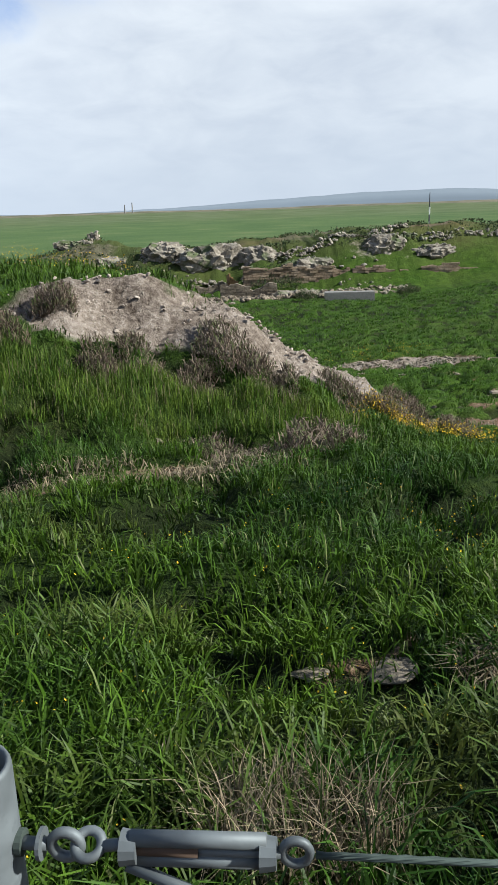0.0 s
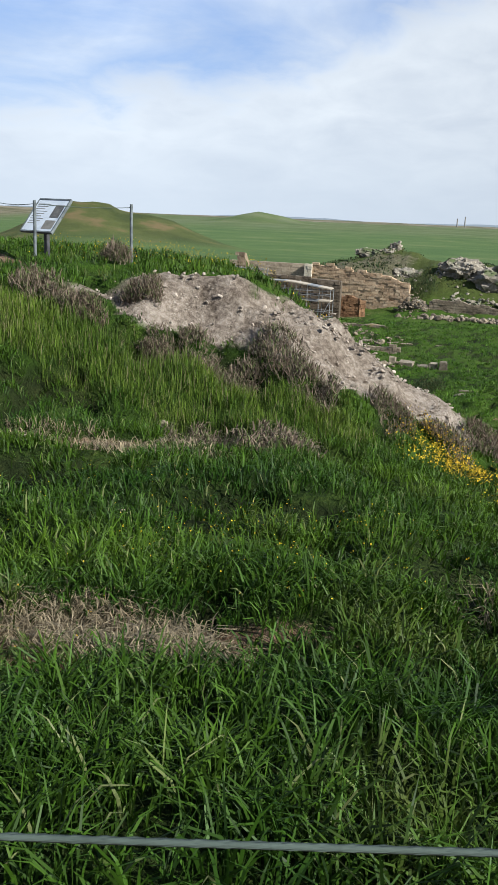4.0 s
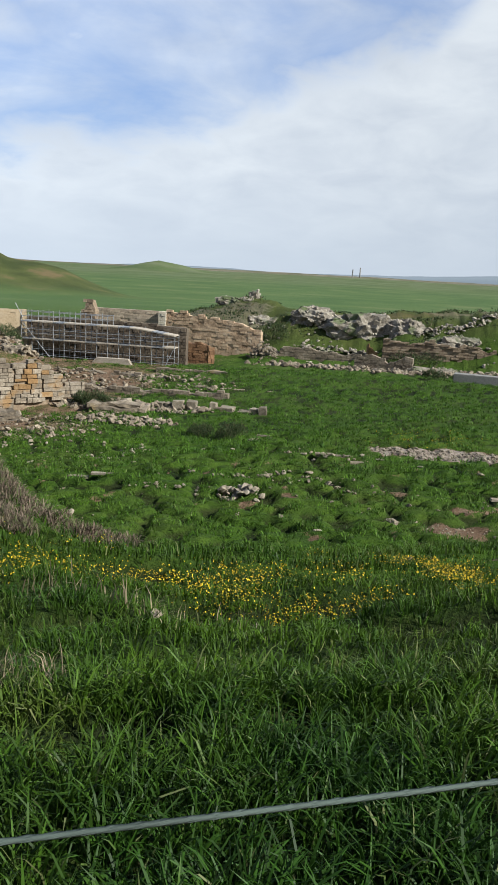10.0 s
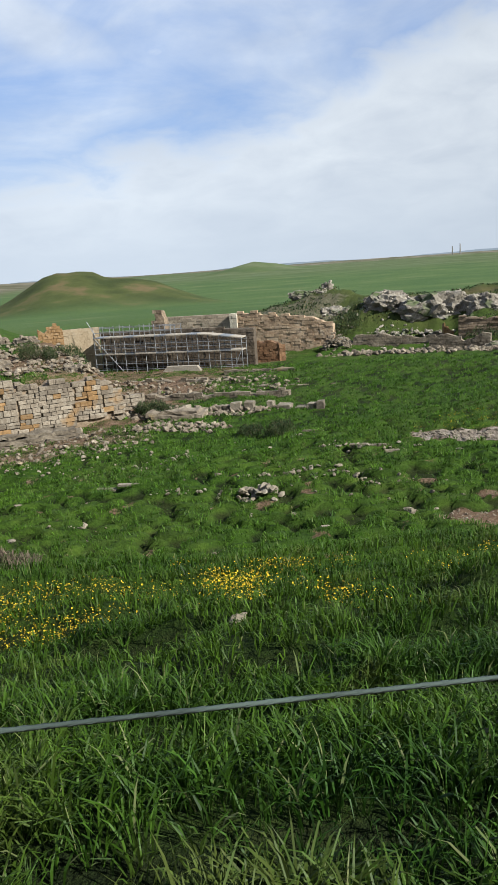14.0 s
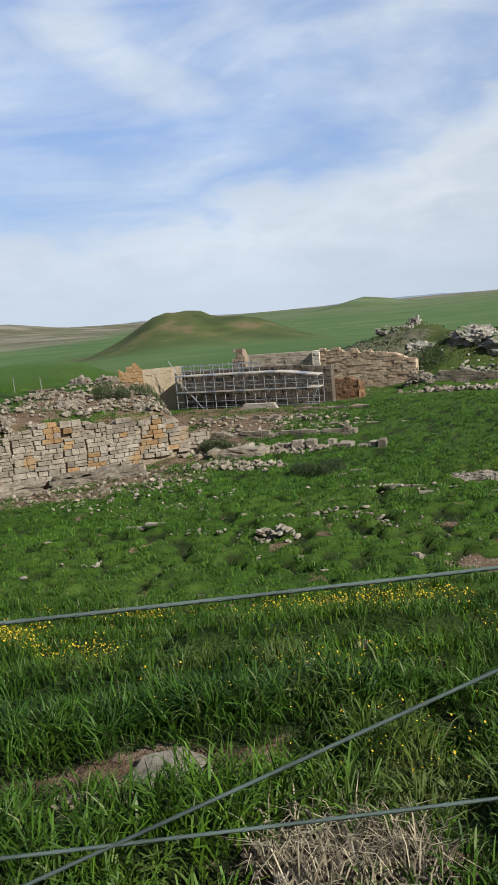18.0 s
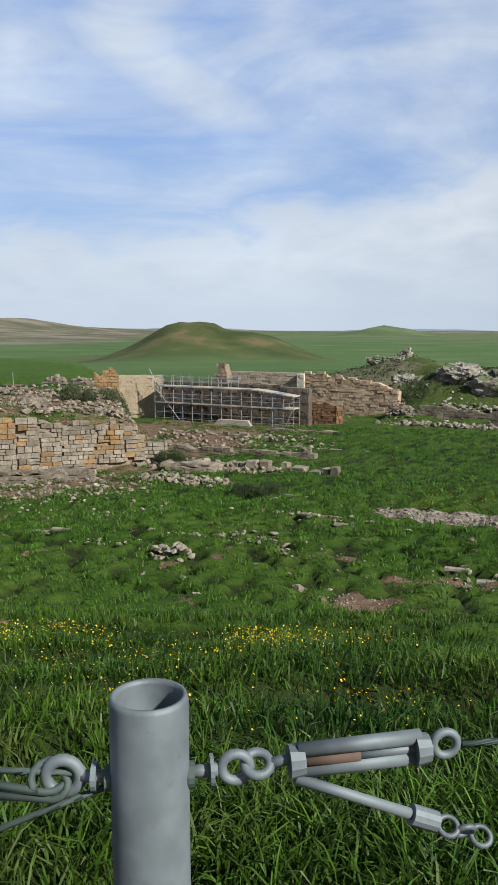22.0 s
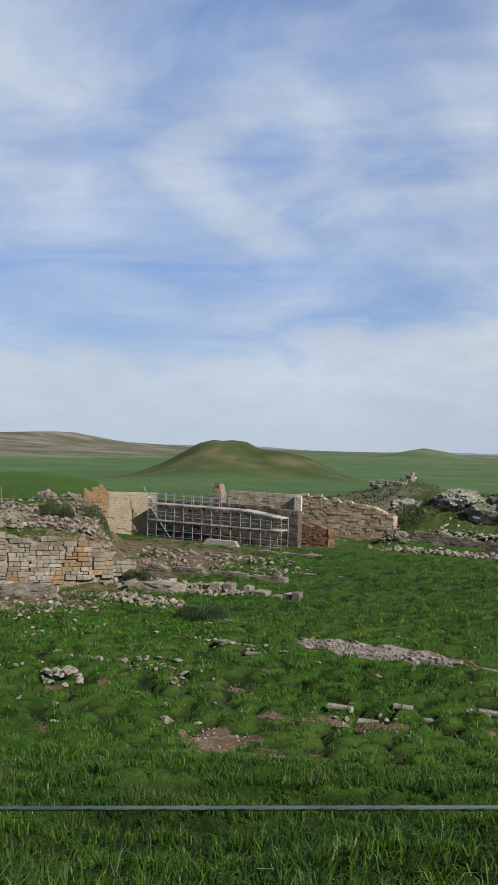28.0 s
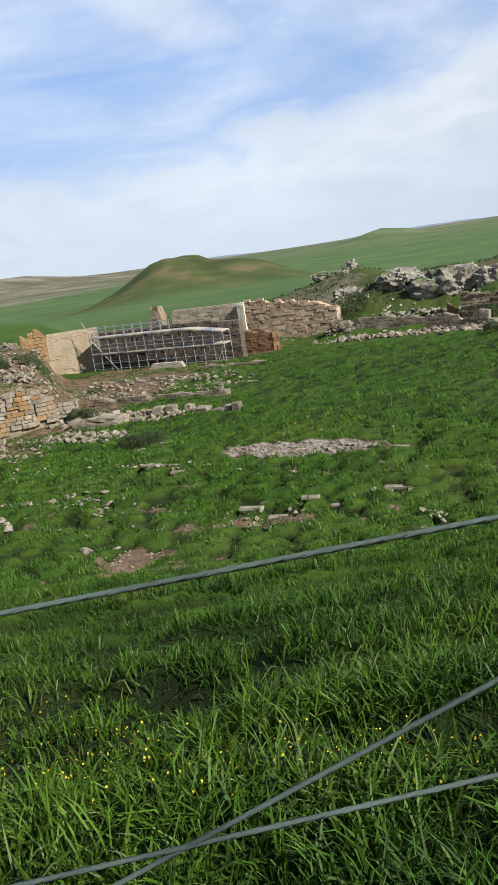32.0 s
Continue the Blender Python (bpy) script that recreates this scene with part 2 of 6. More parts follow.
MAT_GALV = metal_material("galvanised_steel", (0.128, 0.143, 0.147), 0.62)
MAT_CABLE = metal_material("steel_cable", (0.062, 0.080, 0.068), 0.72)
MAT_RUST = metal_material("rusty_steel", (0.105, 0.070, 0.050), 0.8)
MAT_SCAFFOLD = metal_material("scaffold_steel", (0.2322, 0.2365, 0.2408), 0.5)
MAT_DARKMETAL = metal_material("dark_steel", (0.0516, 0.0516, 0.0559), 0.6)


def plain_material(name, lo, hi, scale=8.0, rough=0.8):
    m, g, bsdf = material(name, rough)
    a = g.noise(place_of(g), scale, 5, 0.6)
    g.link(g.mix(g.ramp(a, (0.3, 0.0), (0.7, 1.0)), lo, hi), bsdf.inputs["Base Color"])
    bump(g, bsdf, a, 0.3, 0.02)
    return m


MAT_BOARD = plain_material("scaffold_board", (0.2580, 0.2150, 0.1634), (0.3612, 0.3182, 0.2580))
MAT_CONCRETE = plain_material("weathered_concrete", (0.13, 0.125, 0.112), (0.20, 0.193, 0.175))
MAT_PANEL = plain_material("panel_print", (0.3956, 0.4300, 0.4730), (0.5160, 0.5504, 0.5848), 5.0, 0.35)
MAT_PHOTO = plain_material("panel_photo", (0.0258, 0.0258, 0.0258), (0.1376, 0.1290, 0.1118), 14.0, 0.4)
MAT_WHITE = plain_material("white_paint", (0.6192, 0.6192, 0.6020), (0.6880, 0.6880, 0.6794))


def leaf_material(name, lo, hi, dry=None, rough=0.55, dry_at=0.6, olive=None):
    """Blades: colour by island and by patches over the ground, and some light through them."""
    m, g, bsdf = material(name, rough)
    bsdf.inputs["Specular IOR Level"].default_value = 0.16
    pos = place_of(g)
    rnd = g.n("ShaderNodeNewGeometry").outputs["Random Per Island"]
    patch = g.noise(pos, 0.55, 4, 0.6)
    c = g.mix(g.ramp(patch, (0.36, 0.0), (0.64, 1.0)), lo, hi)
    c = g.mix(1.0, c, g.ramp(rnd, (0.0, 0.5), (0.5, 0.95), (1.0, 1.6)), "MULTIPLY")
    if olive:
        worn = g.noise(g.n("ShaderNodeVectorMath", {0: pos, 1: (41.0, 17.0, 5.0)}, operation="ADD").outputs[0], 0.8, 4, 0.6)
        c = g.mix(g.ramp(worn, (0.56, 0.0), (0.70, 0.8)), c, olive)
    if dry:
        c = g.mix(g.ramp(rnd, (dry_at, 0.0), (min(1.0, dry_at + 0.03), 0.85)), c, dry)
    g.link(c, bsdf.inputs["Base Color"])
    tr = g.n("ShaderNodeBsdfTranslucent", {"Color": c})
    mix = g.n("ShaderNodeMixShader", {0: 0.18, 1: bsdf.outputs[0], 2: tr.outputs[0]})
    g.link(mix.outputs[0], m.node_tree.nodes["Material Output"].inputs[0])
    return m


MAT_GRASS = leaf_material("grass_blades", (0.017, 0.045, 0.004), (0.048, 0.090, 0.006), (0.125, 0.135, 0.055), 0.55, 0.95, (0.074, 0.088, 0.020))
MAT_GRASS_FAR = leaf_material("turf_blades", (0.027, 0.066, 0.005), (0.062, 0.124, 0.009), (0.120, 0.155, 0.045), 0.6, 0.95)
MAT_DRY = leaf_material("dry_stalks", (0.1394, 0.1107, 0.0697), (0.2378, 0.1968, 0.1271))
MAT_SHRUB = leaf_material("dull_shrub", (0.1230, 0.0902, 0.0656), (0.1968, 0.1558, 0.1148), (0.0656, 0.0984, 0.0246), 0.7, 0.75)
MAT_DARKSHRUB = leaf_material("dark_shrub", (0.0246, 0.0410, 0.0148), (0.0492, 0.0738, 0.0246), (0.0984, 0.0820, 0.0410), 0.7, 0.8)
MAT_FLOWER = leaf_material("yellow_petals", (0.38, 0.24, 0.008), (0.46, 0.33, 0.016))
MAT_STALK = leaf_material("tall_yellow_green_stalks", (0.048, 0.086, 0.010), (0.100, 0.145, 0.018), (0.16, 0.13, 0.08), 0.55, 0.88)


def ground_material():
    m, g, bsdf = material("ground_soil_and_turf", 0.95)
    bsdf.inputs["Specular IOR Level"].default_value = 0.08
    pos = place_of(g)
    soil = g.n("ShaderNodeAttribute", attribute_name="soil").outputs["Fac"]
    field = g.n("ShaderNodeAttribute", attribute_name="field").outputs["Fac"]
    rock = g.n("ShaderNodeAttribute", attribute_name="rock").outputs["Fac"]
    tan = g.n("ShaderNodeAttribute", attribute_name="tan").outputs["Fac"]
    big = g.noise(pos, 0.13, 5, 0.6)
    mid = g.noise(pos, 1.4, 6, 0.65)
    fine = g.noise(pos, 11.0, 5, 0.7)
    blade = g.noise(pos, 55.0, 3, 0.7)
    sward = g.math("ADD", g.math("MULTIPLY", mid, 0.4), g.math("ADD", g.math("MULTIPLY", fine, 0.3), g.math("MULTIPLY", blade, 0.3)))
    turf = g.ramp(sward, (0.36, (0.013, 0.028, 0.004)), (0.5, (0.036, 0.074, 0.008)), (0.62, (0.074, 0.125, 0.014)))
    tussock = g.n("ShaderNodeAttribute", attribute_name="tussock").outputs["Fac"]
    # Litter with the shade between and under tussocks put into its colour.
    shaded_litter = g.ramp(sward, (0.36, (0.007, 0.010, 0.003)), (0.5, (0.014, 0.022, 0.006)), (0.62, (0.034, 0.042, 0.012)))
    turf = g.mix(g.ramp(tussock, (0.22, 0.0), (0.62, 1.0)), shaded_litter, turf)
    turf = g.mix(g.ramp(big, (0.45, 0.0), (0.7, 0.3)), turf, (0.10, 0.12, 0.03))
    earth = g.ramp(g.math("ADD", g.math("MULTIPLY", mid, 0.5), g.math("MULTIPLY", fine, 0.5)), (0.34, (0.060, 0.036, 0.022)), (0.5, (0.150, 0.094, 0.058)), (0.64, (0.26, 0.19, 0.13)))
    chalk = g.ramp(g.math("ADD", g.math("MULTIPLY", mid, 0.45), g.math("MULTIPLY", fine, 0.55)), (0.37, (0.085, 0.064, 0.048)), (0.49, (0.225, 0.182, 0.145)), (0.61, (0.40, 0.342, 0.285)))
    crop = g.ramp(g.noise(pos, 0.02, 5, 0.6), (0.35, (0.060, 0.104, 0.034)), (0.58, (0.084, 0.128, 0.043)), (0.72, (0.140, 0.150, 0.070)))
    hills = g.ramp(g.noise(pos, 0.012, 6, 0.6), (0.38, (0.085, 0.085, 0.045)), (0.5, (0.14, 0.125, 0.08)), (0.62, (0.22, 0.19, 0.145)))
    edge = g.math("ADD", g.math("ADD", soil, g.math("MULTIPLY", g.math("SUBTRACT", fine, 0.5), 1.2)), g.math("ADD", g.math("MULTIPLY", g.math("SUBTRACT", mid, 0.5), 0.9), g.math("MULTIPLY", g.math("SUBTRACT", blade, 0.5), 0.8)))
    c = g.mix(g.ramp(edge, (0.38, 0.0), (0.62, 1.0)), turf, earth)
    c = g.mix(g.ramp(g.math("ADD", rock, g.math("MULTIPLY", g.math("SUBTRACT", mid, 0.5), 0.9)), (0.4, 0.0), (0.6, 1.0)), c, chalk)
    c = g.mix(field, c, crop)
    c = g.mix(tan, c, hills)
    scrub = g.n("ShaderNodeAttribute", attribute_name="scrub").outputs["Fac"]
    heath = g.ramp(g.noise(pos, 0.05, 5, 0.6), (0.35, (0.034, 0.040, 0.014)), (0.54, (0.070, 0.074, 0.024)), (0.68, (0.15, 0.10, 0.055)))
    c = g.mix(scrub, c, heath)
    c = g.mix(1.0, c, (0.8, 0.8, 0.8), "MULTIPLY")
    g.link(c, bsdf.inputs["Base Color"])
    bump(g, bsdf, g.math("ADD", mid, g.math("ADD", g.math("MULTIPLY", fine, 0.6), g.math("MULTIPLY", blade, 0.25))), 0.9, 0.14)
    return m


MAT_GROUND = ground_material()

# ---- ground ----
rng = np.random.default_rng(7)


def hashed(ix, iy, seed):
    h = (ix.astype(np.int64) * 374761393 + iy.astype(np.int64) * 668265263 + seed * 974711) & 0xFFFFFFFF
    h = ((h ^ (h >> 13)) * 1274126177) & 0xFFFFFFFF
    return ((h ^ (h >> 16)) & 0xFFFF) / 65535.0


def value_noise(x, y, seed=0):
    ix, iy = np.floor(x), np.floor(y)
    fx, fy = x - ix, y - iy
    fx, fy = fx * fx * (3 - 2 * fx), fy * fy * (3 - 2 * fy)
    a, b = hashed(ix, iy, seed), hashed(ix + 1, iy, seed)
    c, d = hashed(ix, iy + 1, seed), hashed(ix + 1, iy + 1, seed)
    return (a + (b - a) * fx) * (1 - fy) + (c + (d - c) * fx) * fy


def fbm(x, y, scale, octaves=4, seed=0, gain=0.5):
    total, amp, norm = 0.0, 1.0, 0.0
    for o in range(octaves):
        total = total + amp * value_noise(x * scale + 17.3 * o, y * scale - 9.1 * o, seed + o)
        norm, amp, scale = norm + amp, amp * gain, scale * 2.03
    return total / norm


def sig(v):
    return 1.0 / (1.0 + np.exp(-np.clip(v, -40, 40)))


def smin(a, b, k):
    return 0.5 * (a + b - np.sqrt((a - b) ** 2 + k * k))


def smax(a, b, k):
    return 0.5 * (a + b + np.sqrt((a - b) ** 2 + k * k))


def fence_y(x):
    return 6.9 + 0.46 * 1.2 * np.log1p(np.exp(np.clip((x - 16.0) / 1.2, -40, 40))) + 0.34 / (1 + np.exp(np.clip((31.2 - x) / 0.6, -40, 40)))


def off_fence(x, y):
    """Distance from the fence towards the valley."""
    return (y - fence_y(x)) * 0.92


def spur_q(x, y):
    return ((x - 10.0) + (y - 27.0)) * 0.7071


WALL_A, WALL_B = (-13.02, 48.84), (-1.9, 60.3)


def wall_side(x, y):
    """Distance behind the line of the ashlar wall."""
    ux, uy = WALL_B[0] - WALL_A[0], WALL_B[1] - WALL_A[1]
    n = math.hypot(ux, uy)
    return ((y - WALL_A[1]) * ux - (x - WALL_A[0]) * uy) / n


def smooth_height(x, y):
    d = off_fence(x, y)
    base = np.interp(d, [-400, -30, -6, 0, 2.6, 5.2, 6.6, 8.4, 10.5, 12.3, 15.2, 19.5, 23, 400], [4, 7.6, 6.9, 6.75, 6.2, 5.5, 5.0, 4.3, 3.8, 3.2, 2.05, 0.5, 0.05, 0])
    terrace = np.interp(d, [-6, 0, 2.2, 4.6, 7.0, 9.0, 11.5, 14, 18.5, 24, 400], [6.9, 6.7, 6.22, 6.08, 5.72, 5.35, 4.4, 2.6, 0.4, 0, 0])
    left = sig((15.3 - x) / 1.0) * (d > -6) * (d < 400)
    base = base * (1 - left) + terrace * left
    base = base + 0.24 * sig((x - 33.2) / 0.6) * np.exp(-((d / 7.0) ** 2)) * (d < 40)
    base = base + 0.25 * np.exp(-(((x - 17.5) / 2.2) ** 2) - ((d - 9.3) / 2.0) ** 2)
    floor = 0.15 - 1.6 * sig((0.6 * y - 0.8 * x - 19.0) / 2.2) + 0.35 * sig((y - 70) / 4) * sig((x - 4) / 3) - 0.5 * sig((y - 86) / 2)
    floor = floor - 0.65 * sig((-3.0 - x) / 2.5) * sig((y - 42) / 3) * sig((66 - y) / 3)
    z = base + floor * sig((d - 15) / 2)
    # The spur with the spoil heap.
    q = spur_q(x, y) + 3.2 * np.exp(-(((y - 35) / 6) ** 2)) + 5.6 * sig((y - 37.5) / 1.6)
    top = 7.12 - 0.075 * np.maximum(0, y - 24) - 0.16 * np.maximum(0, -26 - x)
    spur = smin(top, (-1.35 - 0.39 * sig((28 - y) / 2)) * (q - 0.65), 0.5)
    # Towards the fence a gentle grown-over foot and above it the bare face; a second face to the east.
    foot = 5.76 - 0.285 * x + 0.224 * y - 0.6 * np.maximum(0, 13.9 - y)
    face = smax(foot, foot + 0.9 * (y - 17.0), 0.3)
    east = smax(12.07 - 0.606 * x + 0.105 * y, 5.0 - 0.30 * (x - 14.6) + 0.05 * (y - 18), 0.12) - 1.1 * np.maximum(0, x - 15.6)
    east = east - 0.5 * np.clip(y - 18.8, 0, 2.8) + 30 * sig((y - 24.5) / 0.8)
    spur = smin(smin(spur, face, 0.25), east, 0.15)
    z = smax(z, spur, 0.25)
    # Ground held up behind the ashlar wall.
    w = wall_side(x, y)
    held = smin(1.0 + 0.6 * (w - 0.6), 1.6 + 0.075 * w, 0.5) * sig((w - 0.85) / 0.1) - 7 * sig((x + 0.73 * (y - 58) + 0.12 * w) / 0.7) - 6 * sig((w - 23) / 1.2)
    # A gully cut in beside its broken end.
    lat = -0.65 * (x + 11.7) - 0.76 * (y - 50.2)
    held = held - 3.6 * np.exp(-(((lat - 2.3) / 1.7) ** 2)) * sig((14 + 0.76 * (x + 11.7) - 0.65 * (y - 50.2)) / 2)
    z = smax(z, held - 40 * (w < 0.75), 0.05)
    # Banks of the far ruins.
    rise = sig((y - (103 - 6 * sig((x - 26) / 3))) / 1.8)
    crest = 3.2 * sig((x + 12) / 2.5) + 1.6 * sig((x - 26) / 4.0) + 1.2 * np.exp(-(((x - 0) / 5) ** 2) - ((y - 116) / 5) ** 2)
    z = z + (crest + 1.4) * rise * (1 - sig((y - 130) / 5)) + 1.6 * sig((y - 130) / 5) * (y < 400)
    z = z + 2.2 * sig((y - 86.5) / 0.5) * sig((-17 - x) / 0.6) * (1 - sig((y - 105) / 6))
    # Grassy shelves held up by the far terrace walls.
    z = z + (1 - rise) * (0.75 * sig((y - 97.9) / 0.25) * sig((x - 6.5) / 0.8) * sig((17.0 - x) / 0.6) + 1.7 * sig((y - 97.0) / 0.25) * sig((x - 18.6) / 0.6) * sig((31 - x) / 1.5)) * (y < 120)
    # The plain and the hills.
    r = np.hypot(x - 20, y - 20)
    plain = np.interp(r, [0, 120, 250, 400, 700, 1400, 2600, 4000], [0.5, 0.5, -4.5, -11.0, -12.0, -9.0, -13.0, -23.0])
    out = sig((r - 128) / 6)
    z = z * (1 - out) + plain * out
    u = (x + 177) * 0.857 + (y - 367) * 0.516
    v = -(x + 177) * 0.516 + (y - 367) * 0.857
    deep = np.exp(-((v / 55) ** 2))
    hill = deep * np.interp(u - 2.5, [-66, -54, -37, -20, -13, -9, -3, 4, 7, 11, 23, 33, 44, 58, 78], [0, 1.5, 8.5, 18.6, 20.4, 19.9, 20.6, 19.8, 17.6, 16.6, 15.6, 13.6, 8.6, 3.0, 0])
    z = z + hill * (r > 250) * (r < 700)
    return z, out


def height(x, y):
    x, y = np.asarray(x, float), np.asarray(y, float)
    z, out = smooth_height(x, y)
    rough = (fbm(x, y, 0.35, 3, 5) - 0.5) * 0.36 + (fbm(x, y, 1.4, 3, 11) - 0.5) * 0.16 + (0.25 + 0.13 * sig((off_fence(x, y) - 3.4) / 0.6) - 0.02 * sig((off_fence(x, y) - 13) / 1.0) - 0.22 * sig((y - 50) / 3)) * (1 - 0.85 * np.maximum(heap_mask(x, y), soil_mask(x, y))) * (clumps(x, y) - 0.55)
    heap = heap_mask(x, y)
    rough = rough + heap * ((fbm(x, y, 0.9, 3, 3) - 0.5) * 0.45 + (fbm(x, y, 2.2, 3, 23, 0.62) - 0.5) * 0.6 + 0.5 * (0.3 - np.abs(fbm(x, y, 1.3, 3, 29, 0.6) - 0.5)) - 0.22 * np.abs(fbm(x, y, 1.5, 3, 27) - 0.5))
    far = rubble_mask(x, y)
    rough = rough + far * ((fbm(x, y, 0.3, 4, 31) - 0.5) * 2.2)
    near = 1 - sig((2.0 - np.abs(off_fence(x, y))) / 0.5) * 0.6
    r = np.hypot(x - 20, y - 20)
    west = np.arctan2(-(x - 20), y - 20)
    peaks = sig((r - 1500) / 150) * (fbm(x, y, 0.0016, 4, 41) - 0.5) * 20 + 30 * sig((west - 0.80) / 0.07) * sig((r - 1150) / 120) * (0.6 + 0.8 * fbm(x, y, 0.004, 4, 43))
    for px, py, ph, pr in ((-438, 1500, 19, 52), (-1062, 1200, 15, 70), (-1180, 1350, 9, 160)):
        peaks = peaks + ph * np.exp(-(((x - px) / pr) ** 2) - ((y - py) / (pr + 70)) ** 2)
    return z + rough * (1 - out) * near + peaks


def mounds(u, v, seed, least=0.40):
    """Rounded cushions packed side by side, with creases between them, from 0 to 1."""
    iu, iv = np.floor(u), np.floor(v)
    best = np.zeros(np.broadcast(u, v).shape)
    for a in (-1, 0, 1):
        for b in (-1, 0, 1):
            cu, cv = iu + a, iv + b
            du = cu + 0.5 + 0.7 * (hashed(cu, cv, seed) - 0.5) - u
            dv = cv + 0.5 + 0.7 * (hashed(cu, cv, seed + 1) - 0.5) - v
            size = least + 0.32 * hashed(cu, cv, seed + 2)
            tall = 0.55 + 0.45 * hashed(cu, cv, seed + 3)
            best = np.maximum(best, tall * (1 - (du * du + dv * dv) / (size * size)))
    return best ** 0.7


def clumps(x, y):
    """Where the grass stands tall: rows along the slope, single tussocks before the heap, cushions in the valley."""
    d = off_fence(x, y)
    s = 0.91 * x + 0.42 * y
    wx, wy = 0.9 * (fbm(x, y, 0.8, 2, 72) - 0.5), 0.7 * (fbm(x, y, 0.9, 2, 74) - 0.5)
    wave = d + 0.8 * (fbm(s * 0.25, d * 0.2, 1.0, 2, 75) - 0.5)
    v = (wave + wy * 0.5) / 1.22
    rank = np.floor(v)
    ridge = np.clip(1 - ((v - rank - 0.5) / 0.40) ** 2, 0, 1) ** 0.7
    rows = ridge * (0.30 + 0.70 * sig((fbm(s * 0.55 + rank * 3.7, rank * 1.9, 1.0, 2, 76) - 0.40) / 0.05)) * (0.7 + 0.3 * fbm(x, y, 2.5, 2, 77))
    single = mounds((x + wx) / 1.1, (y + wy) / 0.9, 181, 0.46)
    left = sig((15.5 - x) / 0.8)
    slope = rows + (single - rows) * left
    flat = mounds((0.94 * x + 0.34 * y + wx) / 1.05, (0.94 * y - 0.34 * x + wy) / 0.72, 191)
    c = slope + (flat - slope) * sig((d - 12.5) / 1.0)
    # Small tufts fill the wider hollows.
    small = mounds((s + wx) / 0.62, (d + wy) / 0.5, 211, 0.44)
    c = np.maximum(c, (0.60 - 0.16 * sig((d - 4.8) / 0.4) - 0.08 * sig((d - 13) / 1.0)) * small)
    # Level tops with steep sides, and hollows between them.
    t = np.clip((c - 0.14) / 0.42, 0, 1)
    return t * t * (3 - 2 * t) * (0.72 + 0.28 * c)


BARE = [(17.0, 8.86, 0.75, 0.17), (15.8, 10.2, 0.6, 0.12), (13.6, 9.15, 0.6, 0.18), (13.5, 8.75, 0.3, 0.1), (26.2, 12.75, 0.4, 0.22), (24.65, 13.1, 0.2, 0.1),
        (25.25, 12.95, 0.3, 0.12), (24.95, 13.4, 0.75, 0.2), (12.5, 9.35, 0.4, 0.14), (28.4, 15.5, 0.2, 0.1), (30.4, 16.1, 0.22, 0.1), (12.0, 8.95, 0.2, 0.1), (11.3, 13.1, 1.4, 0.22), (27.0, 31.5, 1.2, 0.4)]


def heap_mask(x, y):
    """Bare face of the spoil heap, torn at its edges."""
    n = fbm(x, y, 0.8, 4, 76) - 0.5
    low = 16.45 + 0.08 * (x - 11.0) + 0.55 * np.maximum(0, x - 13.2) + 1.5 * n
    high = 17.75 + 2.4 * np.maximum(0, x - 11.7) - 0.3 * np.maximum(0, 11.2 - x) + 1.8 * n
    m = sig((y - low) / 0.12) * sig((high - y) / 0.2) * sig((x - 9.0 - 2.0 * n) / 0.25)
    return m * sig((15.0 - x + 1.8 * n + 0.1 * (18 - y)) / 0.2) * sig((25 - y) / 0.6)


def rubble_mask(x, y):
    return sig((y - 97) / 2) * sig((128 - y) / 4) * sig((x + 9) / 2)


def soil_mask(x, y):
    d = off_fence(x, y)
    n = fbm(x, y, 1.3, 3, 61)
    m = 0.8 * sig((n - 0.735) / 0.02) * sig((44 - y) / 3) * sig((d - 12) / 1)
    # Trodden path, track by the sign, and a bare terrace in the valley.
    m = np.maximum(m, sig((-0.35 - d + 0.3 * (n - 0.5)) / 0.12) * sig((d + 3.4 + 1.2 * (n - 0.5)) / 0.3))
    m = np.maximum(m, sig((1.6 - np.hypot((x - 4.2) / 1.9, (y - 18.9) / 0.8)) / 0.1) * 1.0)
    m = np.maximum(m, sig((1.0 - np.hypot((x - 25.6) / 2.3, (y - 37.5 - 0.35 * (x - 25.6)) / 0.42) + 2.6 * (n - 0.5)) / 0.1))
    m = np.maximum(m, sig((1.0 - np.hypot((x - 22.8) / 1.15, (y - 34.2) / 0.9) + 1.6 * (n - 0.5)) / 0.1))
    m = np.maximum(m, sig((1.0 - np.hypot((x - 21.7) / 0.8, (y - 21.3) / 0.35) + 1.0 * (n - 0.5)) / 0.1))
    for cx, cy, rx, ry in BARE:
        m = np.maximum(m, sig((1.0 - np.hypot((x - cx) / rx, (y - cy - 0.4 * (x - cx)) / ry) + 2.4 * (n - 0.55)) / 0.15))
    # Stony strip in the lawn.
    m = np.maximum(m, strip_mask(x, y))
    # Worn path climbing behind the ashlar wall.
    px = np.clip(((x + 24.0) * 8.5 - (y - 69.5) * 6.0) / 108.0, 0, 1)
    m = np.maximum(m, 1.2 * sig((0.55 - np.hypot(x + 24.0 - 8.5 * px, y - 69.5 + 6.0 * px)) / 0.12))
    # Stony bank beyond the gully.
    m = np.maximum(m, sig((1.0 - np.hypot((x + 20.5) / 5.0, (y - 46.5) / 3.5) + 3.0 * (n - 0.5)) / 0.15))
    # Under the walls.
    w = wall_side(x, y)
    m = np.maximum(m, sig((w + 10.5) / 1.0) * sig((1.5 - x - 0.5 * np.minimum(w + 5, 0)) / 1.5) * sig((26 - w) / 2) * sig((y - 44) / 2) * (0.16 + 0.9 * (fbm(x, y, 0.5, 3, 91))) * sig((x + 17) / 0.8))
    return m


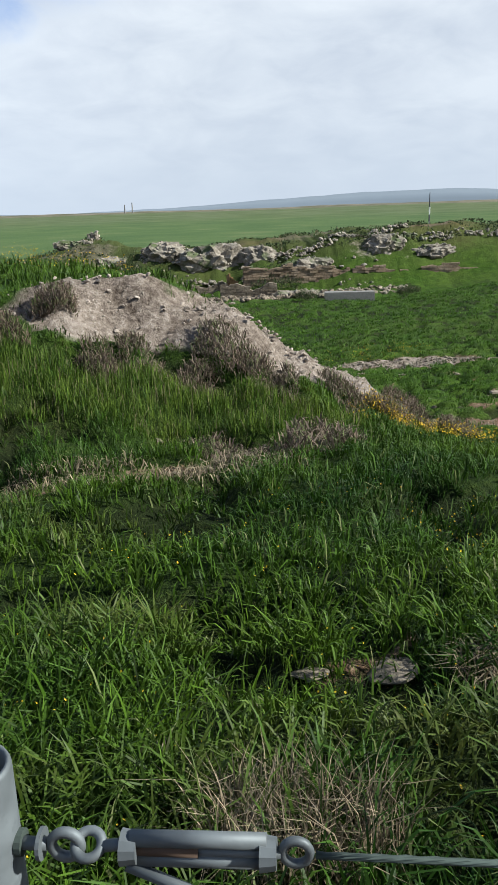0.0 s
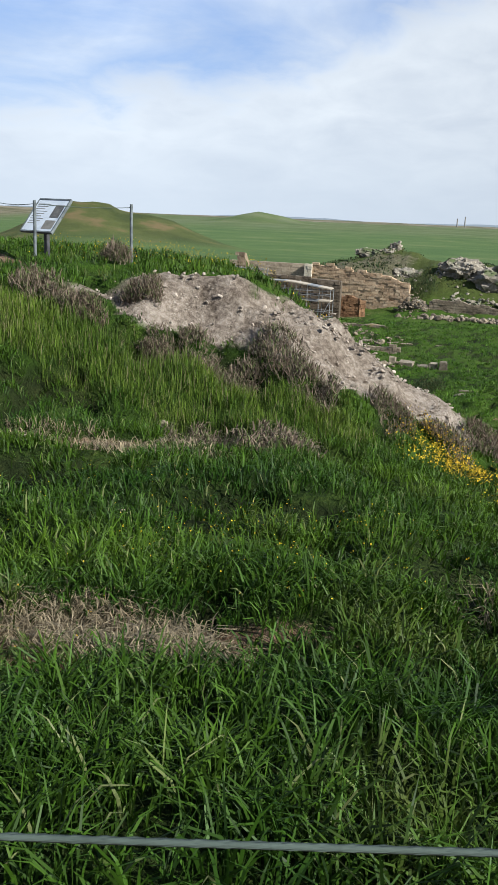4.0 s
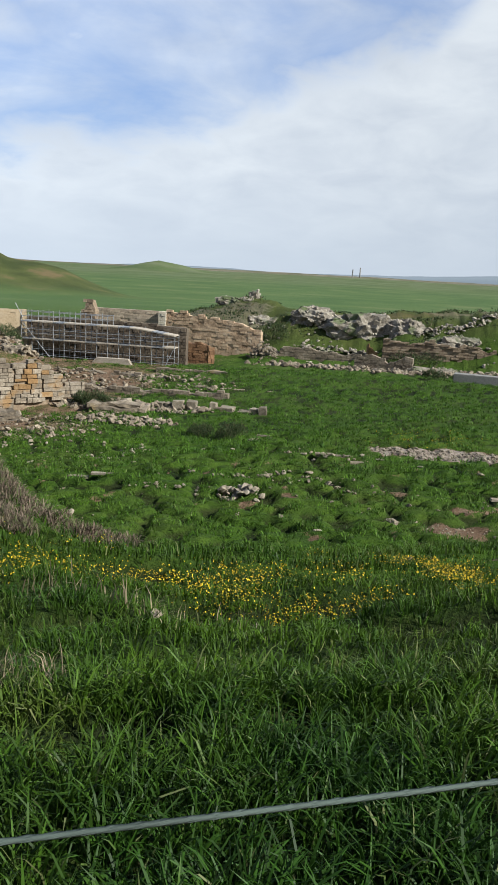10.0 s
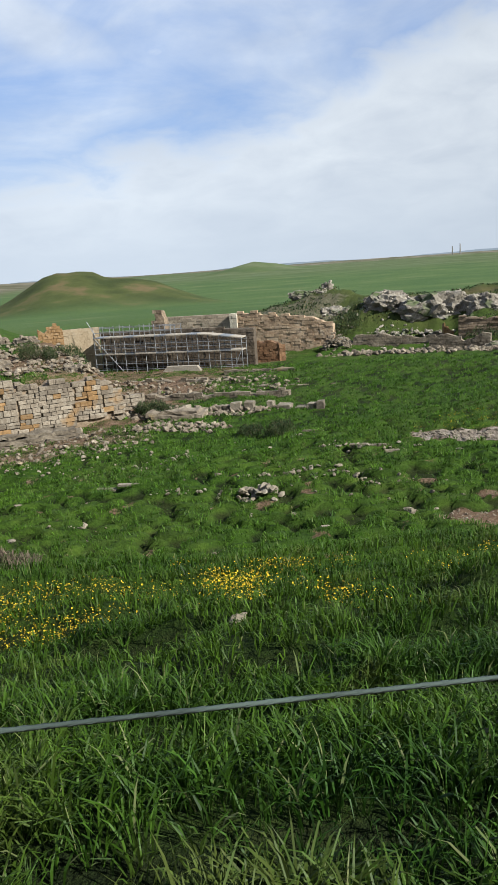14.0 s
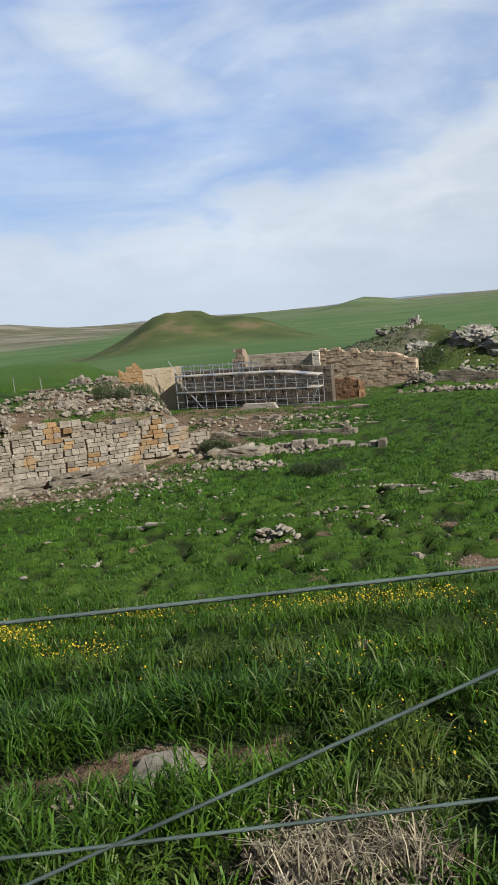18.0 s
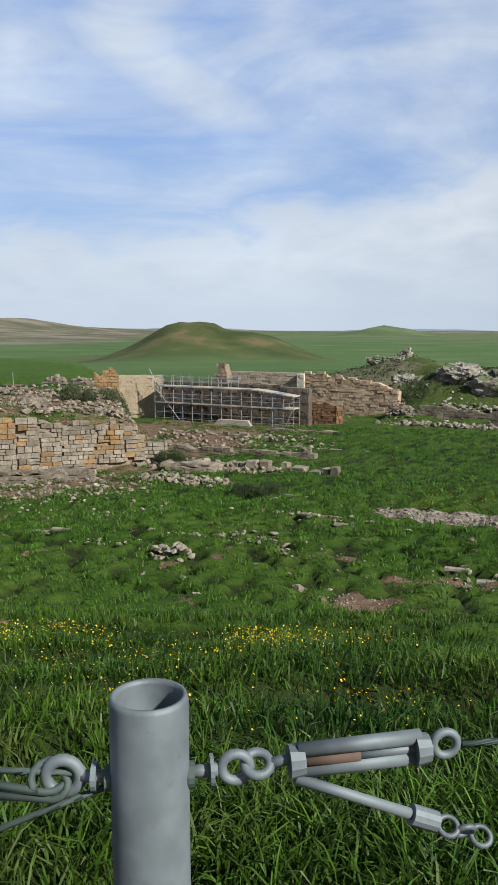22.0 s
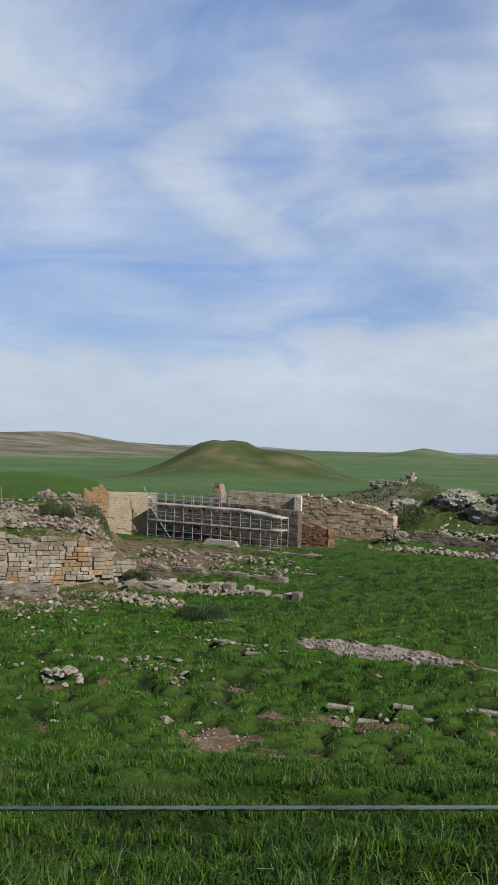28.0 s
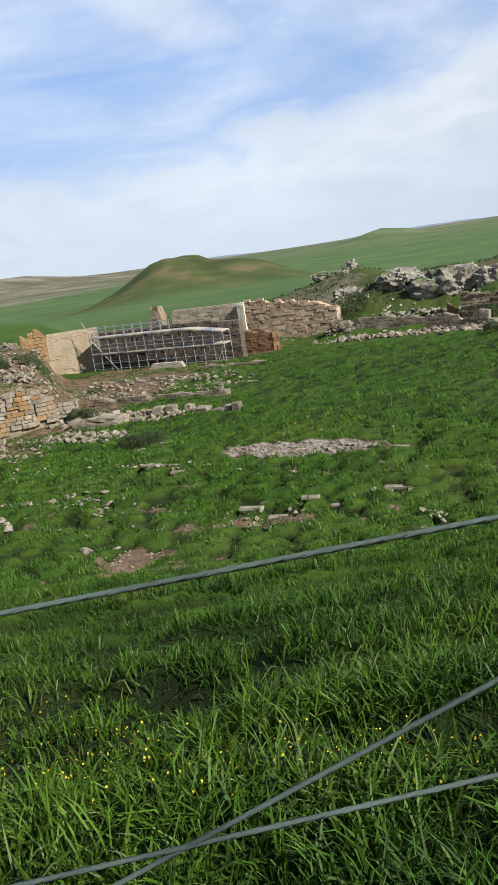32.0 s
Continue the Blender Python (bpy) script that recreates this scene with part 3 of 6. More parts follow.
def strip_mask(x, y):
    n = fbm(x, y, 0.8, 3, 93) - 0.5
    return sig((1.0 - np.hypot((x - 23.0) / 4.0, (y - 46.2 + 0.02 * (x - 23)) / 1.25) + 0.5 * n) / 0.08)


def graded(lo, hi, fine_lo, fine_hi, step, grow, top):
    v = list(np.arange(fine_lo, fine_hi, step))
    s, p = step, v[-1]
    while p < hi:
        s = min(s * grow, top)
        p += s
        v.append(p)
    s, p = step, v[0]
    while p > lo:
        s = min(s * grow, top)
        p -= s
        v.insert(0, p)
    return np.array(v)


def mesh_from(name, verts, faces, mat, smooth=False):
    """A mesh from arrays; all faces have the same number of corners."""
    me = bpy.data.meshes.new(name)
    n, k = faces.shape
    me.vertices.add(len(verts))
    me.vertices.foreach_set("co", np.ascontiguousarray(verts, dtype=np.float32).ravel())
    me.loops.add(n * k)
    me.loops.foreach_set("vertex_index", np.ascontiguousarray(faces, dtype=np.int32).ravel())
    me.polygons.add(n)
    me.polygons.foreach_set("loop_start", np.arange(0, n * k, k, dtype=np.int32))
    me.polygons.foreach_set("use_smooth", np.full(n, smooth))
    me.update(calc_edges=True)
    me.materials.append(mat)
    return me


def build_ground():
    gx = graded(-3200, 2600, 5.0, 39.0, 0.19, 1.06, 150)
    gy = graded(-200, 4200, 8.0, 49.0, 0.17, 1.05, 150)
    gx = np.unique(np.concatenate([gx, np.arange(-265, -95, 4.0)]))
    gy = np.unique(np.concatenate([gy, np.arange(300, 440, 5.0)]))
    X, Y = np.meshgrid(gx, gy)
    Z = height(X, Y)
    nx, ny = len(gx), len(gy)
    idx = np.arange(nx * ny).reshape(ny, nx)
    faces = np.stack([idx[:-1, :-1], idx[:-1, 1:], idx[1:, 1:], idx[1:, :-1]], -1).reshape(-1, 4)
    me = mesh_from("ground", np.stack([X, Y, Z], -1).reshape(-1, 3), faces, MAT_GROUND, True)
    r = np.hypot(X - 20, Y - 20)
    field = sig((r - 118) / 8) * (1 - 0.75 * rubble_mask(X, Y))
    west = np.arctan2(-(X - 20), Y - 20)
    # The first term puts haze over the far fields into their colour.
    tan = 0.3 * sig((r - 1000) / 80) * sig((0.56 - west) / 0.03) + sig((r - 800 - 1500 * sig((0.56 - west) / 0.03) - 500 * np.clip(west - 0.75, 0, 0.4)) / 40)
    u = (X + 177) * 0.857 + (Y - 367) * 0.516
    v = -(X + 177) * 0.516 + (Y - 367) * 0.857
    hillside = 0.85 * sig((62 - np.abs(u + 4)) / 5) * sig((75 - np.abs(v)) / 8)
    bank_scrub = 0.75 * rubble_mask(X, Y) * sig((Y - 98.5) / 1.5)
    rock = np.maximum(heap_mask(X, Y), rubble_mask(X, Y) * np.clip((fbm(X, Y, 0.16, 4, 51) - 0.42) * 5, 0, 1) * 0.75)
    rock = np.maximum(rock, strip_mask(X, Y) * 0.8)
    # tussock is low in hollows and near the fence, where shade is painted in.
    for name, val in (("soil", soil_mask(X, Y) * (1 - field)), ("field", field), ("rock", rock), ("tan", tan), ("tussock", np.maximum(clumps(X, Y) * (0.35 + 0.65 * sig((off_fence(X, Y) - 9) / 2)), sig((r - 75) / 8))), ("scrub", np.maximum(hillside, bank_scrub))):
        att = me.attributes.new(name, "FLOAT", "POINT")
        att.data.foreach_set("value", np.ascontiguousarray(val.ravel(), dtype=np.float32))
    return tagged(new("ground", me), "grassy slope, excavated valley and plain with bare soil patches", "ground", kind="structure")


build_ground()


def z_at(x, y):
    return float(height(np.array([x]), np.array([y]))[0])


def backdrop_hills():
    """Hazy hills far beyond the plain, all round the view."""
    m = bpy.data.materials.new("hazy_distance")
    m.use_nodes = True
    g = Nodes(m.node_tree)
    bsdf = m.node_tree.nodes["Principled BSDF"]
    bsdf.inputs["Roughness"].default_value = 1.0
    # Distance haze is put into this colour, with a faint glow of its own.
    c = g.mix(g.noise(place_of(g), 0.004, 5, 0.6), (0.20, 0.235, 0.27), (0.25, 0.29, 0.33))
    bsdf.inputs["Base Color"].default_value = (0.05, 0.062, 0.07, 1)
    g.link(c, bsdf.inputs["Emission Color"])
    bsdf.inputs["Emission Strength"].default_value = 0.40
    n = 260
    az = np.linspace(-1.35, 0.95, n)
    for k, (dist, lift, tall) in enumerate(((4350, -28, 110),)):
        h = lift + 22 * fbm(az * 40 + 7 * k, az * 0 + k, 0.35, 5, 83 + k)
        east = np.exp(-(((az - 0.30) / 0.10) ** 2)) + 0.6 * np.exp(-(((az - 0.14) / 0.12) ** 2)) + 0.7 * np.exp(-(((az - 0.55) / 0.16) ** 2))
        h = h + 0.52 * tall * east
        x, y = 20 + dist * np.sin(az), 20 + dist * np.cos(az)
        back = 1.04
        rows = np.stack([np.stack([x, y, np.full(n, -120.0)], -1), np.stack([x, y, h * 0.55 - 25], -1), np.stack([20 + (x - 20) * 1.02, 20 + (y - 20) * 1.02, h], -1), np.stack([20 + (x - 20) * back, 20 + (y - 20) * back, np.full(n, -120.0)], -1)])
        idx = np.arange(4 * n).reshape(4, n)
        faces = np.stack([idx[:-1, :-1], idx[:-1, 1:], idx[1:, 1:], idx[1:, :-1]], -1).reshape(-1, 4)
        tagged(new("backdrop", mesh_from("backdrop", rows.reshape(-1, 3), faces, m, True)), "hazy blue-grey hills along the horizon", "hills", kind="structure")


backdrop_hills()

# ---- making things ----
def part(name, data, mat, parent, label=""):
    """One mesh object under a thing or under a part."""
    if isinstance(data, bmesh.types.BMesh):
        me = bpy.data.meshes.new(name)
        data.to_mesh(me)
        data.free()
        me.materials.append(mat)
    else:
        me = data
    ob = new(name, me)
    ob.parent = parent
    if label:
        ob["label"] = label
    return ob


def thing(name, m, label, category, group="", kind=""):
    ob = new(name)
    ob.matrix_world = m
    return tagged(ob, label, category, group, kind)


def tube(bm, a, b, r, sides=10, r2=None, cap=True):
    a, b = Vector(a), Vector(b)
    axis = b - a
    turn = axis.to_track_quat("Z", "Y").to_matrix().to_4x4()
    bmesh.ops.create_cone(bm, cap_ends=cap, segments=sides, radius1=r, radius2=r if r2 is None else r2, depth=axis.length,
                          matrix=Matrix.Translation((a + b) / 2) @ turn)


def block(bm, x0, x1, y0, y1, z0, z1, m=Matrix()):
    s = Matrix.Diagonal((x1 - x0, y1 - y0, z1 - z0, 1))
    return bmesh.ops.create_cube(bm, size=1, matrix=m @ Matrix.Translation(((x0 + x1) / 2, (y0 + y1) / 2, (z0 + z1) / 2)) @ s)["verts"]


def worn(bm, amount, seed=0, freq=3.0):
    """Move all corners by a smooth noise, so that edges are not straight."""
    for v in bm.verts:
        p = v.co * freq + Vector((seed * 7.1, seed * 3.3, 0))
        v.co += noise.noise_vector(p) * amount


def swept(bm, points, r, sides=8):
    """A round bar along a line of points."""
    rings = []
    pts = [Vector(p) for p in points]
    for i, p in enumerate(pts):
        t = (pts[min(i + 1, len(pts) - 1)] - pts[max(i - 1, 0)]).normalized()
        side = t.orthogonal().normalized() if i == 0 else (side - t * side.dot(t)).normalized()
        other = t.cross(side)
        rings.append([bm.verts.new(p + (side * math.cos(a) + other * math.sin(a)) * r) for a in (2 * math.pi * k / sides for k in range(sides))])
    for q, w in zip(rings, rings[1:]):
        for k in range(sides):
            f = bm.faces.new((q[k], q[(k + 1) % sides], w[(k + 1) % sides], w[k]))
            f.smooth = True
    bm.faces.new(rings[0][::-1])
    bm.faces.new(rings[-1])


def ring(bm, m, big, r, n=18, sides=8):
    """A torus in the xy plane of m."""
    rows = []
    for i in range(n):
        a = 2 * math.pi * i / n
        rows.append([bm.verts.new(m @ Vector(((big + r * math.cos(b)) * math.cos(a), (big + r * math.cos(b)) * math.sin(a), r * math.sin(b)))) for b in (2 * math.pi * k / sides for k in range(sides))])
    for i in range(n):
        q, w = rows[i], rows[(i + 1) % n]
        for k in range(sides):
            bm.faces.new((q[k], w[k], w[(k + 1) % sides], q[(k + 1) % sides])).smooth = True


def rock_mesh(seed, flat=0.6, angular=0.35, subdivisions=2):
    bm = bmesh.new()
    bmesh.ops.create_icosphere(bm, subdivisions=subdivisions, radius=0.5)
    r = random.Random(seed)
    planes = [(Vector((r.uniform(-1, 1), r.uniform(-1, 1), r.uniform(-1, 1))).normalized(), r.uniform(0.24, 0.4)) for _ in range(9)]
    for v in bm.verts:
        for n, dist in planes:
            over = v.co.dot(n) - dist
            if over > 0:
                v.co -= n * over * 0.9
        v.co += noise.noise_vector(v.co * 3 + Vector((seed * 5.3, 0, 0))) * 0.06 * (1 + angular)
        v.co.z *= flat
    return bm


ROCKS = []
for seed in range(7):
    bm = rock_mesh(seed, 0.55 + 0.08 * (seed % 4), 0.35, 1)
    me = bpy.data.meshes.new("stone")
    bm.to_mesh(me)
    bm.free()
    co = np.array([v.co[:] for v in me.vertices])
    tri = np.array([p.vertices[:] for p in me.polygons])
    ROCKS.append((me, co, tri))


def rubble(name, xyz, sizes, mat, label, category, parent=None, seed=0, tilt=0.5, stretch=1.5):
    """Many stones that nobody could count, as one mesh."""
    r = np.random.default_rng(seed)
    n = len(xyz)
    kind = r.integers(0, len(ROCKS), n)
    vs, fs, base = [], [], 0
    for k, (_, co, tri) in enumerate(ROCKS):
        sel = np.nonzero(kind == k)[0]
        if not len(sel):
            continue
        m = len(sel)
        s = sizes[sel][:, None] * np.stack([r.uniform(0.8, stretch, m), r.uniform(0.7, 1.1, m), r.uniform(0.7, 1.1, m)], -1)
        p = co[None] * s[:, None, :]
        a, b = r.uniform(0, 6.28, m), r.normal(0, tilt, m)
        x = p[..., 0] * np.cos(b)[:, None] - p[..., 2] * np.sin(b)[:, None]
        z = p[..., 0] * np.sin(b)[:, None] + p[..., 2] * np.cos(b)[:, None]
        y = p[..., 1]
        q = np.stack([x * np.cos(a)[:, None] - y * np.sin(a)[:, None], x * np.sin(a)[:, None] + y * np.cos(a)[:, None], z], -1) + xyz[sel][:, None, :]
        vs.append(q.reshape(-1, 3))
        fs.append((tri[None] + (np.arange(m) * len(co))[:, None, None]).reshape(-1, 3) + base)
        base += m * len(co)
    me = mesh_from(name, np.concatenate(vs), np.concatenate(fs), mat)
    ob = new(name, me)
    if parent:
        ob.parent = parent
        ob["kind"] = "stuff"
        return ob
    return tagged(ob, label, category, kind="stuff")


def on_ground(xy, sizes=0.0, sink=0.25):
    z = height(xy[:, 0], xy[:, 1])
    return np.column_stack([xy, z + sizes * (0.3 - sink)])


# ---- fence ----
POSTS = [(11.70, 6.95, 7.80), (14.40, 6.50, 7.785), (17.15, 7.20, 8.03), (19.95, 8.40, 8.02), (22.27, 9.51, 8.04), (25.03, 10.57, 8.05),
         (27.25, 11.77, 8.04), (29.81, 13.10, 7.885), (32.06, 14.70, 7.96), (34.79, 15.89, 8.21), (37.45, 17.17, 8.415)]


def fence_post():
    ob = thing("fence_post", Matrix(), "galvanised steel tube fence post, open at the top", "fence post", "posts of the cable fence")
    bm = bmesh.new()
    prof = [(0.030, -1.5), (0.030, -0.004), (0.0285, 0.0), (0.0262, 0.0), (0.0252, -0.004), (0.0252, -0.35)]
    n = 28
    rows = [[bm.verts.new((r * math.cos(a), r * math.sin(a), z)) for a in (2 * math.pi * k / n for k in range(n))] for r, z in prof]
    for q, w in zip(rows, rows[1:]):
        for k in range(n):
            bm.faces.new((q[k], q[(k + 1) % n], w[(k + 1) % n], w[k])).smooth = True
    bm.faces.new(rows[-1])
    part("tube", bm, MAT_GALV, ob)
    for k, z in enumerate((-0.066, -0.37)):
        bm = bmesh.new()
        tube(bm, (-0.034, 0, z), (-0.029, 0, z), 0.010, 14)
        part("cable_collar", bm, MAT_CABLE, ob)
        bm = bmesh.new()
        tube(bm, (0.029, 0, z), (0.034, 0, z), 0.010, 14)
        part("cable_collar", bm, MAT_CABLE, ob)
    return ob


def line_of(i):
    a, b = Vector(POSTS[max(i - 1, 0)]), Vector(POSTS[min(i + 1, len(POSTS) - 1)])
    return math.degrees(math.atan2(b.y - a.y, b.x - a.x))


first_post = None
for i, p in enumerate(POSTS):
    lean = random.Random(i + 5)
    m = pose(*p, lean.uniform(-2, 2), lean.uniform(-2.5, 1.0), line_of(i))
    if first_post is None:
        first_post = fence_post()
        first_post.matrix_world = m
    else:
        copy_thing(first_post, m)


def cable_between(a, b, sag, name="fence_cable", r=0.0032):
    """A stranded cable: six wires laid round a core."""
    ob = thing(name, Matrix(), "taut grey stranded steel cable strung between the fence posts", "cable", "cables of the fence")
    a, b = Vector(a), Vector(b)
    n = 40
    line = [a.lerp(b, k / n) - Vector((0, 0, sag * 4 * (k / n) * (1 - k / n))) for k in range(n + 1)]
    bm = bmesh.new()
    swept(bm, line, r * 0.8, 6)
    part("core", bm, MAT_CABLE, ob)
    side = (b - a).cross(Vector((0, 0, 1))).normalized()
    turns = (b - a).length / 0.085
    for s in range(5):
        bm = bmesh.new()
        pts = []
        m = int(turns * 4)
        for k in range(m + 1):
            u = k / m
            p = a.lerp(b, u) - Vector((0, 0, sag * 4 * u * (1 - u)))
            ang = 2 * math.pi * (u * turns + s / 5)
            pts.append(p + (side * math.cos(ang) + Vector((0, 0, 1)) * math.sin(ang)) * r * 0.62)
        swept(bm, pts, r * 0.45, 3)
        part("strand", bm, MAT_CABLE, ob)
    return ob


def turnbuckle(m):
    """Along +x from an eye at the post."""
    ob = thing("turnbuckle", m, "weathered galvanised turnbuckle with rusty threads joining the fence cables", "turnbuckle", "turnbuckles of the fence")
    flat = Matrix.Rotation(math.pi / 2, 4, "X")
    bm = bmesh.new()
    swept(bm, [(0.03, 0, 0), (0.052, 0, 0)], 0.005, 10)
    tube(bm, (0.046, 0, 0), (0.049, 0, 0), 0.012, 16)
    ring(bm, Matrix.Translation((0.066, 0, 0)) @ flat, 0.011, 0.0042)
    part("eye_bolt", bm, MAT_GALV, ob)
    bm = bmesh.new()
    ring(bm, Matrix.Translation((0.083, 0, 0.001)) @ Matrix.Rotation(0.5, 4, "X"), 0.010, 0.004)
    swept(bm, [(0.092, 0, 0), (0.118, 0, 0.004)], 0.0045, 8)
    part("hook", bm, MAT_GALV, ob)
    bm = bmesh.new()
    for z in (-0.0085, 0.0085):
        swept(bm, [(0.115, 0, z), (0.215, 0, z + 0.002)], 0.0062, 10)
    for x in (0.114, 0.216):
        tube(bm, (x - 0.006, 0, 0), (x + 0.006, 0, 0), 0.0135, 12, 0.0115)
    part("body", bm, MAT_GALV, ob)
    bm = bmesh.new()
    swept(bm, [(0.118, 0, 0.0), (0.165, 0, 0.0)], 0.0055, 10)
    part("threaded_rod", bm, MAT_RUST, ob, "rust-stained threaded rod")
    bm = bmesh.new()
    swept(bm, [(0.165, 0, 0.0), (0.225, 0, 0.001)], 0.0042, 10)
    ring(bm, Matrix.Translation((0.236, 0, 0.002)) @ flat, 0.010, 0.0036)
    part("end_eye", bm, MAT_GALV, ob)
    bm = bmesh.new()
    swept(bm, [(0.112, -0.004, -0.012), (0.16, -0.006, -0.032), (0.215, -0.008, -0.055)], 0.0046, 10)
    tube(bm, (0.205, -0.008, -0.051), (0.226, -0.008, -0.060), 0.0085, 12)
    part("lower_rod", bm, MAT_GALV, ob)
    for k in range(3):
        bm = bmesh.new()
        ring(bm, Matrix.Translation((0.236 + 0.014 * k, -0.008, -0.065 - 0.006 * k)) @ Matrix.Rotation(k * 1.57 + 0.6, 4, "X"), 0.008, 0.0025, 14, 6)
        part("chain_link", bm, MAT_GALV, ob)
    return ob


def fence_axis(i):
    a, b = Vector(POSTS[i]), Vector(POSTS[i + 1])
    return (b - a).normalized(), (b - a).length


TENSIONED = (0, 7)
for i in range(len(POSTS) - 1):
    ax, length = fence_axis(i)
    a, b = Vector(POSTS[i]), Vector(POSTS[i + 1])
    start = 0.25 if i in TENSIONED else 0.033
    low = 0.29 if i in TENSIONED else 0.033
    up = Vector((0, 0, 1))
    da, db, sag = {3: (0.10, 0.105, 0.01), 4: (0.12, 0.085, 0.0), 8: (0.05, 0.06, 0.0), 9: (0.069, 0.077, 0.0), 1: (0.021, 0.066, 0.02), 0: (0.066, 0.03, 0.012)}.get(i, (0.066, 0.066, 0.012))
    foot = 1.2 if i in (3, 4) else 1.05 if i == 9 else 0.9
    cable_between(a + ax * start - up * da, b - ax * 0.033 - up * db, sag)
    cable_between(a + ax * 0.033 - up * (0.47 if i == 9 else 0.37), b - ax * 0.033 - up * (0.285 if i == 9 else 0.37), 0.0 if i == 9 else 0.012)
    cable_between(a + ax * low - up * (0.15 if i in TENSIONED else da + 0.02), b - ax * 0.033 - up * foot, 0.004)
    cable_between(a + ax * 0.033 - up * (1.4 if i in (3, 4, 6, 7) else 1.12 if i == 9 else 0.95), b - ax * 0.033 - up * (0.03 if i == 9 else db + 0.01), 0.004)
    if i in TENSIONED:
        yaw = math.degrees(math.atan2(ax.y, ax.x))
        turnbuckle(Matrix.Translation(a - up * 0.066) @ pose(0, 0, 0, 0, -math.degrees(math.asin(ax.z)), yaw))


def cable_eye(m):
    """An eye bolt with the cable ends looped through it."""
    ob = thing("eye_bolt", m, "galvanised eye bolt holding two looped fence cables", "eye bolt", "eye bolts of the fence")
    flat = Matrix.Rotation(math.pi / 2, 4, "X")
    bm = bmesh.new()
    swept(bm, [(-0.03, 0, 0), (-0.052, 0, 0)], 0.005, 10)
    tube(bm, (-0.044, 0, 0), (-0.040, 0, 0), 0.011, 14)
    ring(bm, Matrix.Translation((-0.066, 0, 0)) @ flat, 0.013, 0.005)
    part("eye", bm, MAT_GALV, ob)
    for k, (drop, turn) in enumerate(((0.0, 0.5), (-0.012, -0.4))):
        bm = bmesh.new()
        pts = [(-0.16, 0.003, drop - 0.006)] + [(-0.076 + 0.014 * math.cos(a), 0.006 * math.sin(a + turn), drop * 0.5 + 0.010 * math.sin(a)) for a in (4.2 - 0.5 * q for q in range(13))] + [(-0.16, -0.003, drop + 0.002)]
        swept(bm, pts, 0.0032, 7)
        part("cable_loop", bm, MAT_CABLE, ob)
    bm = bmesh.new()
    tube(bm, (-0.125, 0, -0.005), (-0.150, 0, -0.006), 0.0075, 12)
    part("ferrule", bm, MAT_CABLE, ob)


for i in TENSIONED:
    if i > 0:
        ax, length = fence_axis(i - 1)
        cable_eye(Matrix.Translation(Vector(POSTS[i]) - Vector((0, 0, 0.066))) @ pose(0, 0, 0, 0, 0, math.degrees(math.atan2(ax.y, ax.x))))


# ---- sign and its rail ----
def sign_panel(x, y):
    ob = thing("information_sign", pose(x, y, 7.05, 0, 0, -18) @ Matrix.Diagonal((0.9, 0.9, 0.95, 1)), "slanted pale information panel on a dark steel post", "sign")
    bm = bmesh.new()
    block(bm, -0.05, 0.05, -0.04, 0.04, -0.5, 0.86)
    bmesh.ops.bevel(bm, geom=bm.edges[:], offset=0.008, segments=2, affect="EDGES")
    part("post", bm, MAT_DARKMETAL, ob)
    tilt = Matrix.Translation((0.0, 0.0, 0.98)) @ Matrix.Rotation(radians(48), 4, "X")
    bm = bmesh.new()
    block(bm, -0.46, 0.46, -0.40, 0.40, -0.02, 0.02, tilt)
    bmesh.ops.bevel(bm, geom=bm.edges[:], offset=0.006, segments=1, affect="EDGES")
    panel = part("panel", bm, MAT_PANEL, ob, "pale blue-grey printed panel")
    bm = bmesh.new()
    for x0, x1, y0, y1 in ((-0.47, 0.47, -0.415, -0.385), (-0.47, 0.47, 0.385, 0.415), (-0.475, -0.445, -0.385, 0.385), (0.445, 0.475, -0.385, 0.385)):
        block(bm, x0, x1, y0, y1, -0.024, 0.030, tilt)
    part("frame", bm, MAT_GALV, panel)
    bm = bmesh.new()
    block(bm, 0.14, 0.40, -0.05, 0.26, 0.021, 0.024, tilt)
    part("photo", bm, MAT_PHOTO, panel, "dark photograph")
    bm = bmesh.new()
    block(bm, 0.10, 0.40, -0.33, -0.12, 0.021, 0.024, tilt)
    part("drawing", bm, MAT_CONCRETE, panel)
    for k in range(9):
        bm = bmesh.new()
        block(bm, -0.40, -0.02 - 0.05 * (k % 3), 0.27 - 0.06 * k, 0.285 - 0.06 * k, 0.021, 0.023, tilt)
        part("text_line", bm, MAT_CONCRETE, panel)


sign_panel(6.98, 19.78)


def rail_post(x, y, h):
    ob = thing("rail_post", pose(x, y, z_at(x, y), random.uniform(-2, 2), random.uniform(-1, 4), 0), "thin galvanised post on the grassy edge by the sign", "fence post", "posts by the sign")
    bm = bmesh.new()
    tube(bm, (0, 0, -0.3), (0, 0, h), 0.028, 14)
    part("tube", bm, MAT_GALV, ob)
    bm = bmesh.new()
    tube(bm, (0, 0, h), (0, 0, h + 0.012), 0.03, 14, 0.024)
    part("cap", bm, MAT_GALV, ob)
    return Vector((x, y, z_at(x, y) + h - 0.05))


RAIL = [(5.2, 18.4), (6.22, 19.35), (7.12, 19.15), (8.46, 20.25)]
tops = [rail_post(x, y, 8.24 - z_at(x, y)) for x, y in RAIL]
